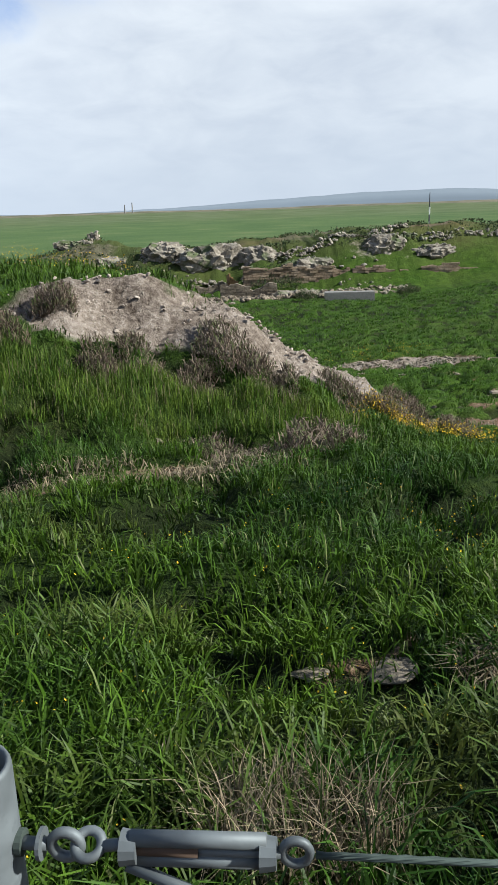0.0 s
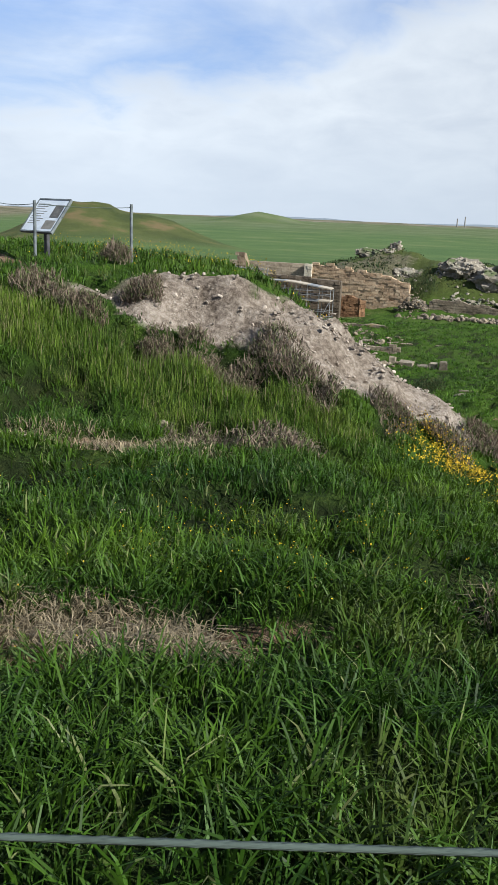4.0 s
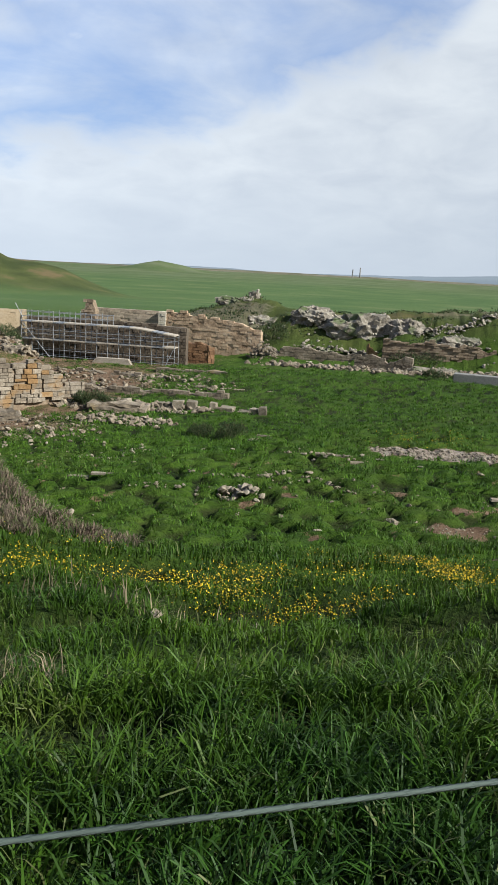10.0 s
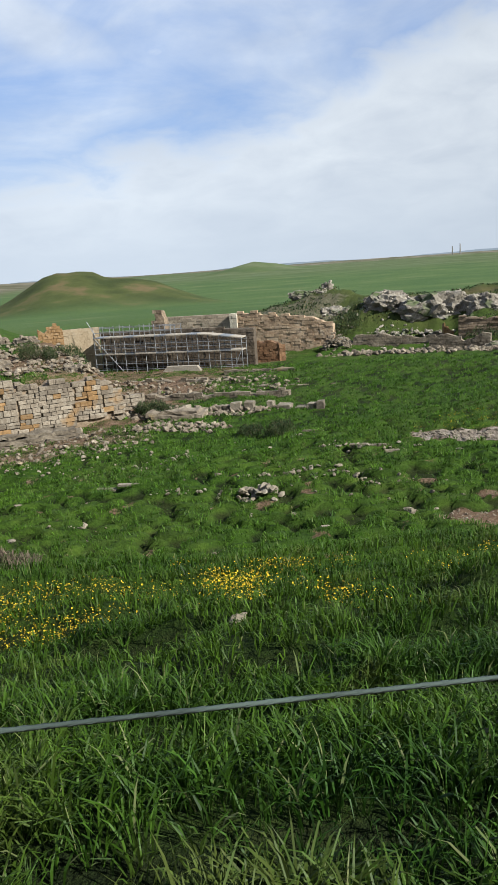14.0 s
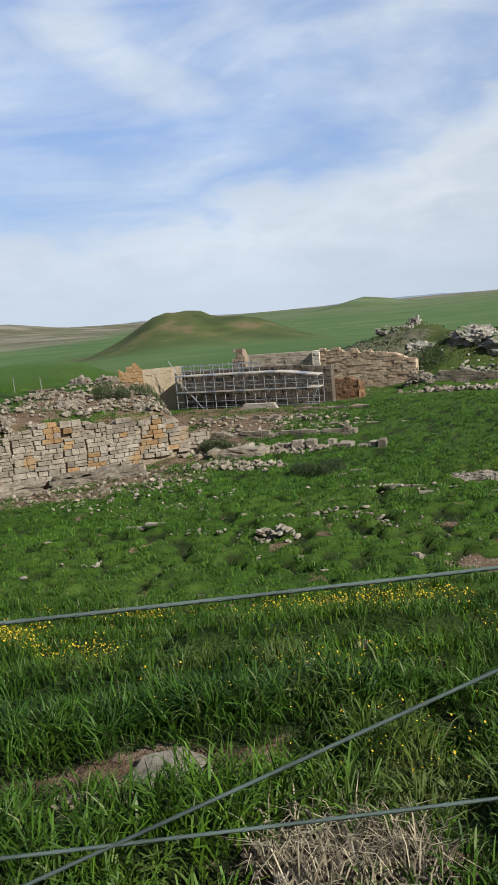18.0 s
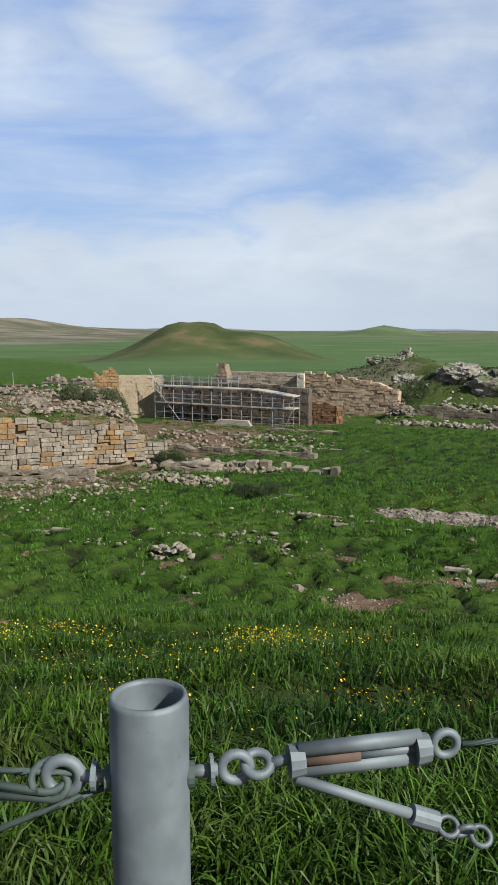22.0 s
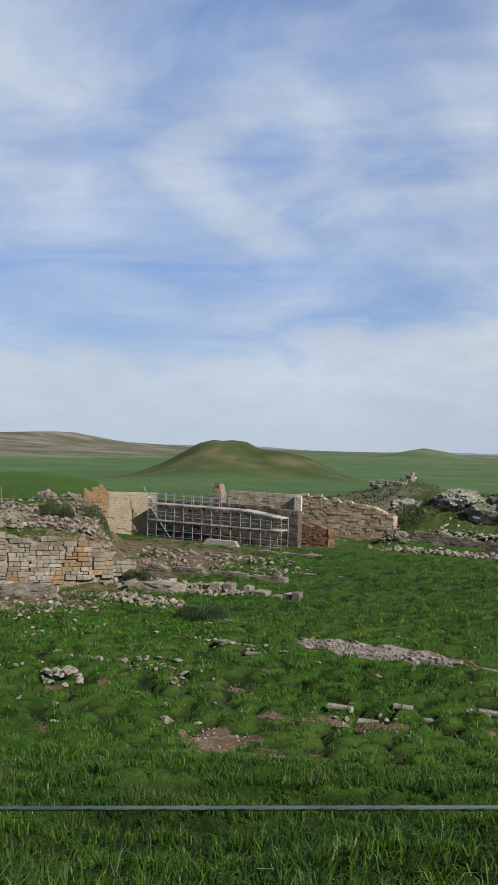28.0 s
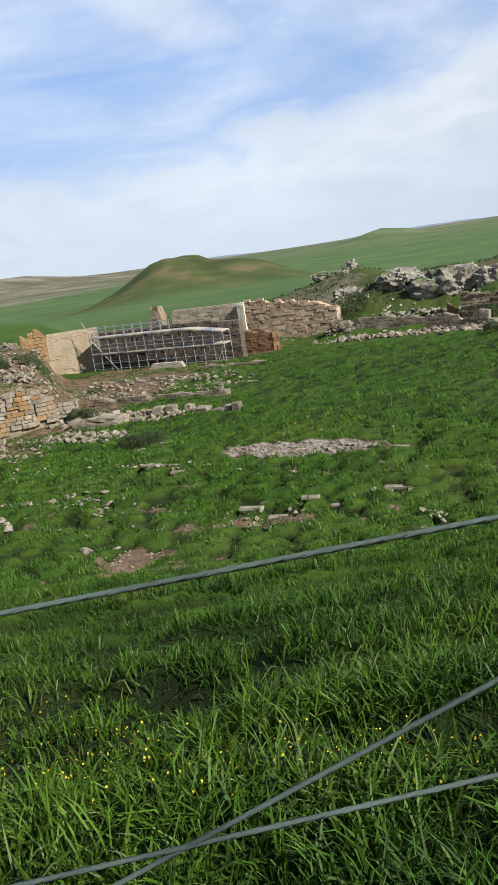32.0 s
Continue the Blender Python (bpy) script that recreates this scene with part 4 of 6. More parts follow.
for a, b in zip(tops, tops[1:]):
    ob = thing("rail_cable", Matrix(), "thin steel cable between the posts by the sign", "cable", "cables by the sign")
    bm = bmesh.new()
    swept(bm, [a.lerp(b, k / 8) - Vector((0, 0, 0.03 * 4 * (k / 8) * (1 - k / 8))) for k in range(9)], 0.006, 6)
    part("wire", bm, MAT_CABLE, ob)


# ---- ashlar wall ----
def stone_block(seed, w, h, depth, rough=0.035):
    bm = bmesh.new()
    block(bm, -w / 2, w / 2, 0, depth, 0, h)
    bmesh.ops.bevel(bm, geom=bm.edges[:], offset=min(w, h) * 0.07, segments=1, affect="EDGES")
    worn(bm, rough, seed, 3.5)
    return bm


def wall_top(u):
    return float(np.interp(u, [1.2, 1.9, 2.5, 3.2, 4.0, 5.6, 7.6, 8.7, 10.4, 11.6, 13.4, 14.2, 14.9, 15.4, 16.0], [0.8, 1.6, 1.9, 2.3, 2.85, 3.0, 2.85, 2.7, 2.7, 2.5, 2.55, 2.3, 1.9, 1.4, 0.9])) + 0.16 * math.sin(u * 5.1) * math.sin(u * 1.7) + 0.14 * math.sin(u * 2.3 + 1.0) - 0.08


def ashlar_wall():
    a, b = Vector((*WALL_A, 0)), Vector((*WALL_B, 0))
    length = (b - a).length
    yaw = math.degrees(math.atan2(b.y - a.y, b.x - a.x))
    ob = thing("ashlar_wall", pose(a.x, a.y, -1.05, 0, 0, yaw), "ruined wall of large weathered limestone blocks with orange lichen", "wall", kind="structure")
    bm = bmesh.new()
    n = 60
    prev = None
    for k in range(n + 1):
        u = 1.7 + (length - 1.7) * k / n
        top = wall_top(u) - 0.3
        col = [bm.verts.new((u, 0.2, -2.2)), bm.verts.new((u, 0.2, top)), bm.verts.new((u, 1.1, top + 0.15)), bm.verts.new((u, 1.1, -2.2))]
        if prev:
            for i in range(4):
                bm.faces.new((prev[i], col[i], col[(i + 1) % 4], prev[(i + 1) % 4]))
        else:
            bm.faces.new(col)
        prev = col
    bm.faces.new(prev[::-1])
    part("core", bm, MAT_BACKWALL, ob, "rubble core and dark joints")
    pool = {}
    r = random.Random(3)

    def lay(u, z, w, h):
        mid = u + w / 2
        if z + h * 0.55 > wall_top(mid) + r.uniform(-0.12, 0.12) or r.random() > 0.97:
            return
        lichen = (12.3 < mid < 13.6 and r.random() < 0.7 and z > 0.3) or (5.6 < mid < 7.4 and z > 1.0 and r.random() < 0.6) or (8 < mid < 9.4 and z < 0.6 and r.random() < 0.4) or r.random() < 0.03
        key = (round(w, 2), round(h, 2), r.randrange(3), lichen)
        if key not in pool:
            bm = stone_block(len(pool) * 1.7, w - 0.022, h - 0.022, 0.42, 0.035)
            me = bpy.data.meshes.new("ashlar")
            bm.to_mesh(me)
            bm.free()
            me.materials.append(MAT_OCHRE if lichen else MAT_ASHLAR)
            pool[key] = me
        s = part("ashlar", pool[key], None, ob)
        s.location = (mid, r.uniform(-0.06, 0.05) + 0.05 * math.sin(u * 1.7), z)
        s.rotation_euler = (r.uniform(-0.03, 0.03), r.uniform(-0.02, 0.02), r.uniform(-0.05, 0.05))

    # Panels of coursing that do not run through: each has course heights of its own.
    u = 1.9
    while u < length:
        span = r.choice((1.5, 1.9, 2.4))
        z = (-0.9 if u < 5 else -0.6 if u < 10 else -0.25) + r.uniform(-0.12, 0.12)
        fine = u > 7
        while z < 3.1:
            h = r.choice((0.26, 0.3, 0.36) if fine else (0.34, 0.4, 0.46))
            v = u + r.uniform(-0.15, 0.15)
            while v < u + span - 0.1:
                w = min(r.choice((0.35, 0.45, 0.55, 0.7, 0.85) if fine else (0.5, 0.65, 0.8, 0.95)), max(0.25, u + span - v))
                if h > 0.35 and r.random() < 0.18:
                    lay(v, z, w, round(h * 0.5, 2))
                    lay(v, z + h * 0.5, w, round(h * 0.5, 2))
                else:
                    lay(v, z, w, h)
                v += w
            z += h
        u += span


# ---- far masonry ----
def coursed_wall(name, a, b, base, top, thick, mat, label, course=0.32, brick=0.7, seed=0, kind="structure", joint=0.018, proud=0.05):
    """A wall with its courses as real joints; top is a function of the share along it."""
    a, b = Vector((*a, 0)), Vector((*b, 0))
    length = (b - a).length
    yaw = math.degrees(math.atan2(b.y - a.y, b.x - a.x))
    ob = thing(name, pose(a.x, a.y, base, 0, 0, yaw), label, "wall", kind=kind)
    r = random.Random(seed)
    bm = bmesh.new()
    n = max(4, int(length / 0.8))
    prev = None
    for k in range(n + 1):
        u = length * k / n
        t = top(k / n) - base - 0.12
        col = [bm.verts.new(v) for v in ((u, 0.06, -1.0), (u, 0.06, t), (u, thick, t), (u, thick, -1.0))]
        if prev:
            for i in range(4):
                bm.faces.new((prev[i], col[i], col[(i + 1) % 4], prev[(i + 1) % 4]))
        else:
            bm.faces.new(col)
        prev = col
    bm.faces.new(prev[::-1])
    part("core", bm, mat, ob)
    verts, faces = [], []
    z = -0.3
    while z < 6:
        h = course * r.uniform(0.8, 1.2)
        u = r.uniform(-brick, 0)
        while u < length:
            w = brick * r.uniform(0.6, 1.5)
            u0, u1 = max(0.0, u), min(length, u + w)
            if u1 - u0 > 0.12 and z + h * 0.7 < top(min(1, (u0 + u1) / 2 / length)) - base and r.random() < 0.97:
                y0 = r.uniform(-proud, 0.4 * proud)
                g, base_i = joint, len(verts)
                for yy in (y0, 0.3):
                    for uu, zz in ((u0 + g, z + g), (u1 - g, z + g), (u1 - g, z + h - g), (u0 + g, z + h - g)):
                        verts.append((uu + r.uniform(-0.02, 0.02), yy, zz + r.uniform(-0.02, 0.02)))
                for f in ((0, 1, 2, 3), (1, 5, 6, 2), (3, 2, 6, 7), (0, 3, 7, 4), (0, 4, 5, 1)):
                    faces.append([base_i + i for i in f])
            u += w
        z += h
    s = part("masonry", mesh_from("masonry", np.array(verts), np.array(faces), mat), None, ob)
    s["kind"] = "stuff"
    return ob


ashlar_wall()
coursed_wall("yellow_wall", (-26.5, 79.0), (-17.1, 85.2), -1.9, lambda s: 1.3 + 1.6 * min(1, s * 1.6), 0.8, MAT_PLASTER, "sunlit yellow masonry return wall", 0.3, 0.8, 1, joint=0.006, proud=0.012)
coursed_wall("scaffolded_wall", (-17.3, 85.6), (-0.6, 85.9), -1.9, lambda s: 2.3 - 0.5 * max(0, s - 0.6), 0.9, MAT_SHADED, "brown masonry wall behind the scaffold, with shade painted into its colour", 0.3, 0.7, 2)
coursed_wall("upper_wall", (-16.6, 99.0), (-7.5, 99.4), -2.0, lambda s: 2.75, 0.8, MAT_GREYWALL, "grey brown coursed masonry wall", 0.3, 0.8, 3, joint=0.008, proud=0.03)
coursed_wall("pilaster", (-7.5, 98.7), (-6.6, 98.7), -2.2, lambda s: 2.8, 0.9, MAT_CREAM, "pale cream dressed stone pilaster", 0.4, 0.9, 4)
coursed_wall("broken_wall", (-6.6, 98.9), (4.6, 98.6), -2.4, lambda s: 2.7 - 0.25 * math.floor(s * 5) * 0.8 - 1.4 * max(0, s - 0.75) * 2 + 0.2 * math.sin(s * 40), 1.0, MAT_BROKEN, "brown masonry wall stepping down to a broken end", 0.3, 0.7, 5, joint=0.012, proud=0.06)
coursed_wall("red_wall", (-5.0, 90.1), (0.6, 90.4), -2.2, lambda s: 0.95 - 0.55 * s - 0.3 * (s > 0.3) + 0.15 * math.sin(s * 17), 1.1, MAT_RED, "low reddish brown masonry wall stub", 0.28, 0.5, 6)
coursed_wall("red_wall_quoin", (0.62, 90.3), (1.2, 90.7), -2.2, lambda s: 0.15 - 0.4 * s, 1.2, MAT_RED, "orange stained quoin stones at the wall end", 0.4, 0.6, 7)
coursed_wall("pillar_stub", (-12.7, 88.6), (-11.2, 88.7), 0.6, lambda s: 3.0 + 1.1 * (0.25 < s < 0.85), 1.2, MAT_BACKWALL, "square brown masonry stub above the wall", 0.35, 0.6, 8)
for k, (x0, y0, x1, y1, h) in enumerate([(-3.5, 65.8, 8.0, 66.6, 0.5), (-9.5, 74.6, 2.5, 74.0, 0.45), (3.0, 70.5, 11.0, 71.2, 0.35), (-1.5, 79.0, 5.5, 79.6, 0.4)]):
    zb = z_at((x0 + x1) / 2, (y0 + y1) / 2) - 0.2
    coursed_wall("low_wall", (x0, y0), (x1, y1), zb, lambda s: zb + 0.2 + h * (0.55 + 0.45 * math.sin(s * 31 + k) * math.sin(s * 11)), 0.8, MAT_RUBBLE, "low broken terrace wall of rough stones", 0.25, 0.5, 30 + k, "")

coursed_wall("terrace_wall", (7.0, 97.3), (16.6, 97.6), -1.7, lambda s: -0.35 + 0.25 * math.sin(s * 7) + 0.15 * math.sin(s * 23), 0.9, MAT_RUBBLE, "dark rough terrace wall under a grassy shelf", 0.26, 0.5, 51)
coursed_wall("terrace_end", (16.7, 97.2), (17.7, 97.5), -1.5, lambda s: 0.7 - 0.9 * s, 0.9, MAT_OCHRE, "orange stained upright end stones of a terrace wall", 0.4, 0.5, 52)
coursed_wall("ledge_wall", (18.2, 96.6), (30.0, 96.4), -0.6, lambda s: 1.4 - 0.7 * abs(s - 0.4) + 0.22 * math.sin(s * 19) + 0.15 * math.sin(s * 47), 0.9, MAT_BACKWALL, "layered tan masonry ledge under the far bank", 0.26, 0.8, 53, joint=0.03, proud=0.16)
coursed_wall("ledge_wall", (30.2, 96.2), (47.0, 95.0), -0.6, lambda s: 0.8 + 0.3 * math.sin(s * 13) + 0.2 * math.sin(s * 41), 0.9, MAT_BACKWALL, "layered tan masonry ledge under the far bank", 0.26, 0.8, 55, joint=0.03, proud=0.16)
coursed_wall("ledge_wall", (15.5, 93.6), (21.5, 93.0), -1.2, lambda s: -0.25 + 0.3 * math.sin(s * 8) + 0.2 * math.sin(s * 31), 0.8, MAT_RUBBLE, "low broken wall of dark stones at the end of the lawn", 0.28, 0.6, 54)

# ---- scaffold ----
def scaffold():
    x0, x1, yf, yb, base = -16.7, -1.0, 83.2, 84.6, -1.75
    ob = thing("scaffold", Matrix(), "long grey steel tube scaffold with two board decks", "scaffold")
    n = 14
    for k in range(n + 1):
        x = x0 + (x1 - x0) * k / n
        top = 2.95 if x < -7.6 else 1.95 - 0.55 * max(0, (x + 5.0) / 4.0)
        for y in (yf, yb):
            bm = bmesh.new()
            tube(bm, (x, y, base - 0.15), (x + random.uniform(-0.04, 0.04), y, top + random.uniform(-0.1, 0.15)), 0.036, 7)
            part("upright", bm, MAT_SCAFFOLD, ob)
    for z, xa, xb in ((2.85, x0, -7.6), (2.4, x0, -7.6), (1.15, x0, x1), (0.75, x0, x1), (-0.75, x0, x1), (-1.35, x0, x1)):
        for y in (yf, yb):
            bm = bmesh.new()
            tube(bm, (xa, y, z), (xb, y, z), 0.03, 6)
            part("ledger", bm, MAT_SCAFFOLD, ob)
    for z in (1.85, 0.18):
        for k in range(n):
            xa, xb = x0 + (x1 - x0) * k / n, x0 + (x1 - x0) * (k + 1) / n
            drop = [0.5 * max(0, (x + 5.0) / 4.0) if z > 1 else 0 for x in (xa, xb)]
            bm = bmesh.new()
            vs = block(bm, xa, xb - 0.01, yf - 0.12, yb + 0.05, z, z + 0.10)
            for v in vs:
                v.co.z -= drop[0] if v.co.x < (xa + xb) / 2 else drop[1]
            part("deck_board", bm, MAT_BOARD if k % 3 else MAT_SCAFFOLD, ob)
    for xa, za, xb, zb in ((x0 + 0.1, 1.8, x0 + 3.0, -1.5), (x0 - 0.6, 3.6, x0 + 0.2, 2.2), (x1 - 0.1, 0.1, x1 - 0.9, -1.6)):
        bm = bmesh.new()
        tube(bm, (xa, yf - 0.05, za), (xb, yf - 0.05, zb), 0.035, 7)
        part("brace", bm, MAT_SCAFFOLD, ob)


scaffold()


def timber_stack(x, y):
    ob = thing("timber_stack", pose(x, y, z_at(x, y), 0, 0, 3), "low stack of grey planks on the ground before the scaffold", "timber")
    for k in range(5):
        bm = bmesh.new()
        block(bm, -1.9 + 0.1 * k, 1.9 - 0.07 * k, -0.25, 0.25, 0.02 + 0.11 * k, 0.11 + 0.11 * k)
        part("plank", bm, MAT_BOARD, ob)


timber_stack(-6.6, 81.5)


def concrete_slab():
    ob = thing("concrete_block", pose(27.6, 85.0, z_at(27.6, 85), 0, 0, -8), "low grey concrete block half buried in the grass", "concrete block")
    bm = bmesh.new()
    block(bm, -2.4, 2.4, -0.6, 0.6, -0.3, 0.75)
    bmesh.ops.bevel(bm, geom=bm.edges[:], offset=0.05, segments=2, affect="EDGES")
    worn(bm, 0.05, 4, 1.0)
    part("block", bm, MAT_CONCRETE, ob)


concrete_slab()


def mast(x, y, h):
    z = z_at(x, y)
    ob = thing("striped_mast", pose(x, y, z), "distant slender mast painted in dark and white bands", "mast")
    for k in range(6):
        bm = bmesh.new()
        tube(bm, (0, 0, h * k / 6), (0, 0, h * (k + 1) / 6), 0.5 - 0.05 * k, 8, 0.45 - 0.05 * k)
        part("band", bm, MAT_WHITE if k in (0, 1, 3) else MAT_DARKMETAL, ob)


mast(135.0, 420.0, 21.0)


def chimney(x, y, h):
    z = z_at(x, y)
    ob = thing("chimney", pose(x, y, z), "very distant thin factory chimney in the haze", "chimney", "chimneys on the horizon")
    bm = bmesh.new()
    tube(bm, (0, 0, -5), (0, 0, h), 2.0, 8, 1.4)
    part("stack", bm, MAT_CONCRETE, ob)


chimney(-131, 2500, 30)
chimney(-152, 2490, 24)


def field_post(x, y):
    ob = thing("field_post", pose(x, y, z_at(x, y) - 0.2, 0, random.uniform(-4, 4), 0), "thin grey field fence post on the plateau edge", "fence post", "field fence posts")
    bm = bmesh.new()
    tube(bm, (0, 0, 0), (0, 0, 1.5), 0.035, 7)
    part("stake", bm, MAT_CONCRETE, ob)


for k in range(8):
    field_post(-37.5 + 2.55 * k, 62.0 + 0.55 * k)

# ---- loose stones ----
SMOOTH_ROCKS = []
for seed in range(6):
    bm = rock_mesh(seed + 20, 0.5 + 0.07 * (seed % 3), 0.5, 3)
    for v in bm.verts:
        v.co += v.co.normalized() * (noise.fractal(v.co * 9 + Vector((seed * 3.1, 0, 0)), 0.7, 2.0, 4) * 0.035)
    me = bpy.data.meshes.new("stone")
    bm.to_mesh(me)
    bm.free()
    me.materials.append(MAT_STONE)
    SMOOTH_ROCKS.append(me)
STONES = [(15.08, 36.1, 0.75), (15.6, 36.5, 0.6), (14.6, 36.0, 0.55), (20.74, 34.6, 0.75), (19.88, 36.9, 0.6), (18.1, 39.3, 0.6), (19.0, 38.2, 0.7), (17.2, 40.2, 0.5),
          (13.1, 35.4, 0.5), (12.65, 37.6, 0.5), (16.9, 37.5, 0.6), (10.9, 31.1, 0.65), (9.0, 29.8, 0.5), (9.7, 33.0, 0.45), (24.2, 42.7, 0.45), (21.4, 35.1, 0.55),
          (13.4, 48.1, 0.8), (17.6, 42.8, 0.5), (19.9, 43.6, 0.5), (29.6, 38.3, 0.7), (12.67, 18.0, 0.16), (14.4, 16.4, 0.2), (14.7, 15.6, 0.16)]


def loose_stone(x, y, size, k, label="pale loose stone lying in the grass", group="stones in the grass", lift=0.12, flat=1.15):
    me = SMOOTH_ROCKS[k % len(SMOOTH_ROCKS)]
    ob = new("stone", me)
    r = random.Random(k * 13 + 1)
    ob.matrix_world = pose(x, y, z_at(x, y) + size * lift, r.uniform(-14, 14), r.uniform(-14, 14), r.uniform(0, 360)) @ Matrix.Diagonal((size * 1.35, size, size * flat, 1))
    return tagged(ob, label, "stone", group)


for k, (x, y, s) in enumerate(STONES):
    loose_stone(x, y, s * 0.6, k, lift=0.05, flat=0.85)
for k, (x, y, size) in enumerate([(12.63, 9.34, 0.24), (12.3, 9.3, 0.14), (11.71, 8.77, 0.1), (24.46, 13.49, 0.28), (25.1, 13.42, 0.36), (25.45, 13.36, 0.2), (26.15, 13.1, 0.15), (25.8, 12.5, 0.14), (26.1, 12.6, 0.1), (28.4, 15.55, 0.12), (30.4, 16.1, 0.15), (17.0, 8.8, 0.12), (17.4, 8.95, 0.09), (16.7, 8.6, 0.1)]):
    loose_stone(x, y, size, k + 200, "flat pale stone half buried in the grass", "flat stones on the slope", 0.02, 0.5)
near_r = random.Random(12)
for k in range(26):
    x = near_r.uniform(9, 36)
    y = float(fence_y(np.array(x))) + near_r.uniform(0.6, 8)
    loose_stone(x, y, near_r.uniform(0.06, 0.16), k + 30, "small pale stone among the grass", "small stones on the slope", 0.25)
for k in range(36):
    x, y = near_r.uniform(6, 34), near_r.uniform(28, 52)
    if spur_q(x, y) > 2:
        loose_stone(x, y, near_r.uniform(0.10, 0.28), k + 60, "pale fallen building stone in the valley grass", "fallen stones in the valley", 0.05, 0.8)
# Two kerb rows and a flat slab line in the valley.
for k, (x, y) in enumerate([(24.6, 38.3), (25.4, 38.2), (26.3, 39.3), (27.0, 39.4), (28.6, 41.3), (29.3, 41.2), (17.5, 43.0), (18.2, 43.1), (19.0, 42.7), (13.5, 48.6), (13.75, 49.8), (14.0, 51.0), (8.6, 36.8), (9.6, 36.9)]):
    ob = new("kerb_stone", None)
    tagged(ob, "long flat pale kerb stone in the grass", "stone", "kerb stones")
    ob.matrix_world = pose(x, y, z_at(x, y), 0, 0, 8 + 6 * math.sin(k))
    part("slab", stone_block(40 + k, 0.78 + 0.2 * math.sin(k * 2.1), 0.09, 0.26), MAT_STONE, ob)


def cloud_of(n, cx, cy, rx, ry, seed, lo, hi, power=2.0):
    r = np.random.default_rng(seed)
    a, d = r.uniform(0, 6.283, n), np.sqrt(r.uniform(0, 1, n))
    xy = np.column_stack([cx + rx * d * np.cos(a), cy + ry * d * np.sin(a)])
    return xy, lo + (hi - lo) * r.uniform(0, 1, n) ** power


def add_rubble(name, n, cx, cy, rx, ry, seed, lo, hi, mat, label, sink=0.1):
    xy, s = cloud_of(n, cx, cy, rx, ry, seed, lo, hi)
    rubble(name, on_ground(xy, s, sink), s, mat, label, "rubble", seed=seed)


add_rubble("stone_strip", 520, 23.0, 46.2, 3.9, 1.0, 1, 0.04, 0.26, MAT_STONE, "strip of broken stones showing through the lawn")
add_rubble("stone_heap", 60, 15.1, 36.2, 0.9, 0.5, 2, 0.2, 0.5, MAT_STONE, "small heap of pale stones in the grass", -0.3)
add_rubble("stone_scatter", 60, 17.0, 37.8, 5.5, 2.2, 3, 0.08, 0.3, MAT_STONE, "scattered pale stones in the valley grass", 0.2)


def stone_row(x0, y0, x1, y1, n, seed, lo=0.06, hi=0.27, loose=0.18):
    """Broken line of stones where a buried wall comes through the turf."""
    r = np.random.default_rng(seed)
    u = np.sort(r.uniform(0, 1, n)) + 0.02 * r.normal(0, 1, n)
    off = loose * r.normal(0, 1, (n, 2)) * r.uniform(0.3, 1.6, (n, 1))
    xy = np.column_stack([x0 + (x1 - x0) * u, y0 + (y1 - y0) * u]) + off
    s = lo + (hi - lo) * r.uniform(0, 1, n) ** 2
    rubble("stone_row", on_ground(xy, s, 0.05), s, MAT_STONE, "broken line of pale stones from a buried wall in the turf", "rubble", seed=seed)


for k, row in enumerate([(13.8, 38.6, 18.1, 39.3, 60), (15.6, 43.3, 19.0, 43.0, 44), (18.1, 39.3, 20.0, 35.5, 30), (24.8, 37.5, 26.9, 39.1, 24), (27.8, 40.5, 29.1, 41.1, 20),
                         (30.3, 38.6, 31.5, 37.3, 18), (11.2, 35.7, 13.5, 36.6, 40), (14.9, 40.0, 18.6, 38.6, 50), (7.7, 47.4, 8.0, 41.9, 44), (9.2, 31.0, 11.0, 32.0, 16)]):
    stone_row(*row, 640 + k)
add_rubble("soil_stones", 90, 22.8, 34.2, 1.2, 0.9, 17, 0.03, 0.12, MAT_STONE, "small stones on a bare patch of reddish soil")
add_rubble("soil_stones", 110, 25.6, 37.5, 2.2, 0.8, 18, 0.03, 0.14, MAT_STONE, "small stones on a bare patch of reddish soil")
add_rubble("scree", 800, -5, 50.8, 9, 5.2, 4, 0.06, 0.5, MAT_RUBBLE, "scree and broken stones under the ashlar wall")
add_rubble("gully_scree", 900, -14.2, 48.5, 3.0, 3.6, 5, 0.1, 0.6, MAT_RUBBLE, "dark scree filling a gully")
add_rubble("bank_scree", 420, -20.5, 46.5, 5.0, 3.2, 14, 0.08, 0.55, MAT_GREYROCK, "pale scree on a stony bank")
add_rubble("terrace_rubble", 420, 2, 60.5, 7, 1.6, 6, 0.15, 0.7, MAT_RUBBLE, "row of rubble along a ruined terrace")
add_rubble("terrace_rubble", 420, -3, 72, 11, 4.5, 7, 0.12, 0.6, MAT_RUBBLE, "low rubble lines before the scaffold")
add_rubble("terrace_rubble", 260, 4, 55, 3.5, 1.2, 8, 0.12, 0.6, MAT_RUBBLE, "rubble patch at the edge of the lawn")
add_rubble("valley_rubble", 110, 3, 46, 6, 3.0, 9, 0.1, 0.4, MAT_STONE, "scattered stones at the foot of the ruin")
add_rubble("wall_top_rubble", 800, -12.5, 62.5, 7.5, 6.5, 10, 0.12, 0.65, MAT_RUBBLE, "tumbled rubble on top of the ashlar wall")
add_rubble("ruin_bank", 110, 8, 101, 14, 4, 11, 0.15, 0.8, MAT_GREYROCK, "grey ruined masonry on the bank")
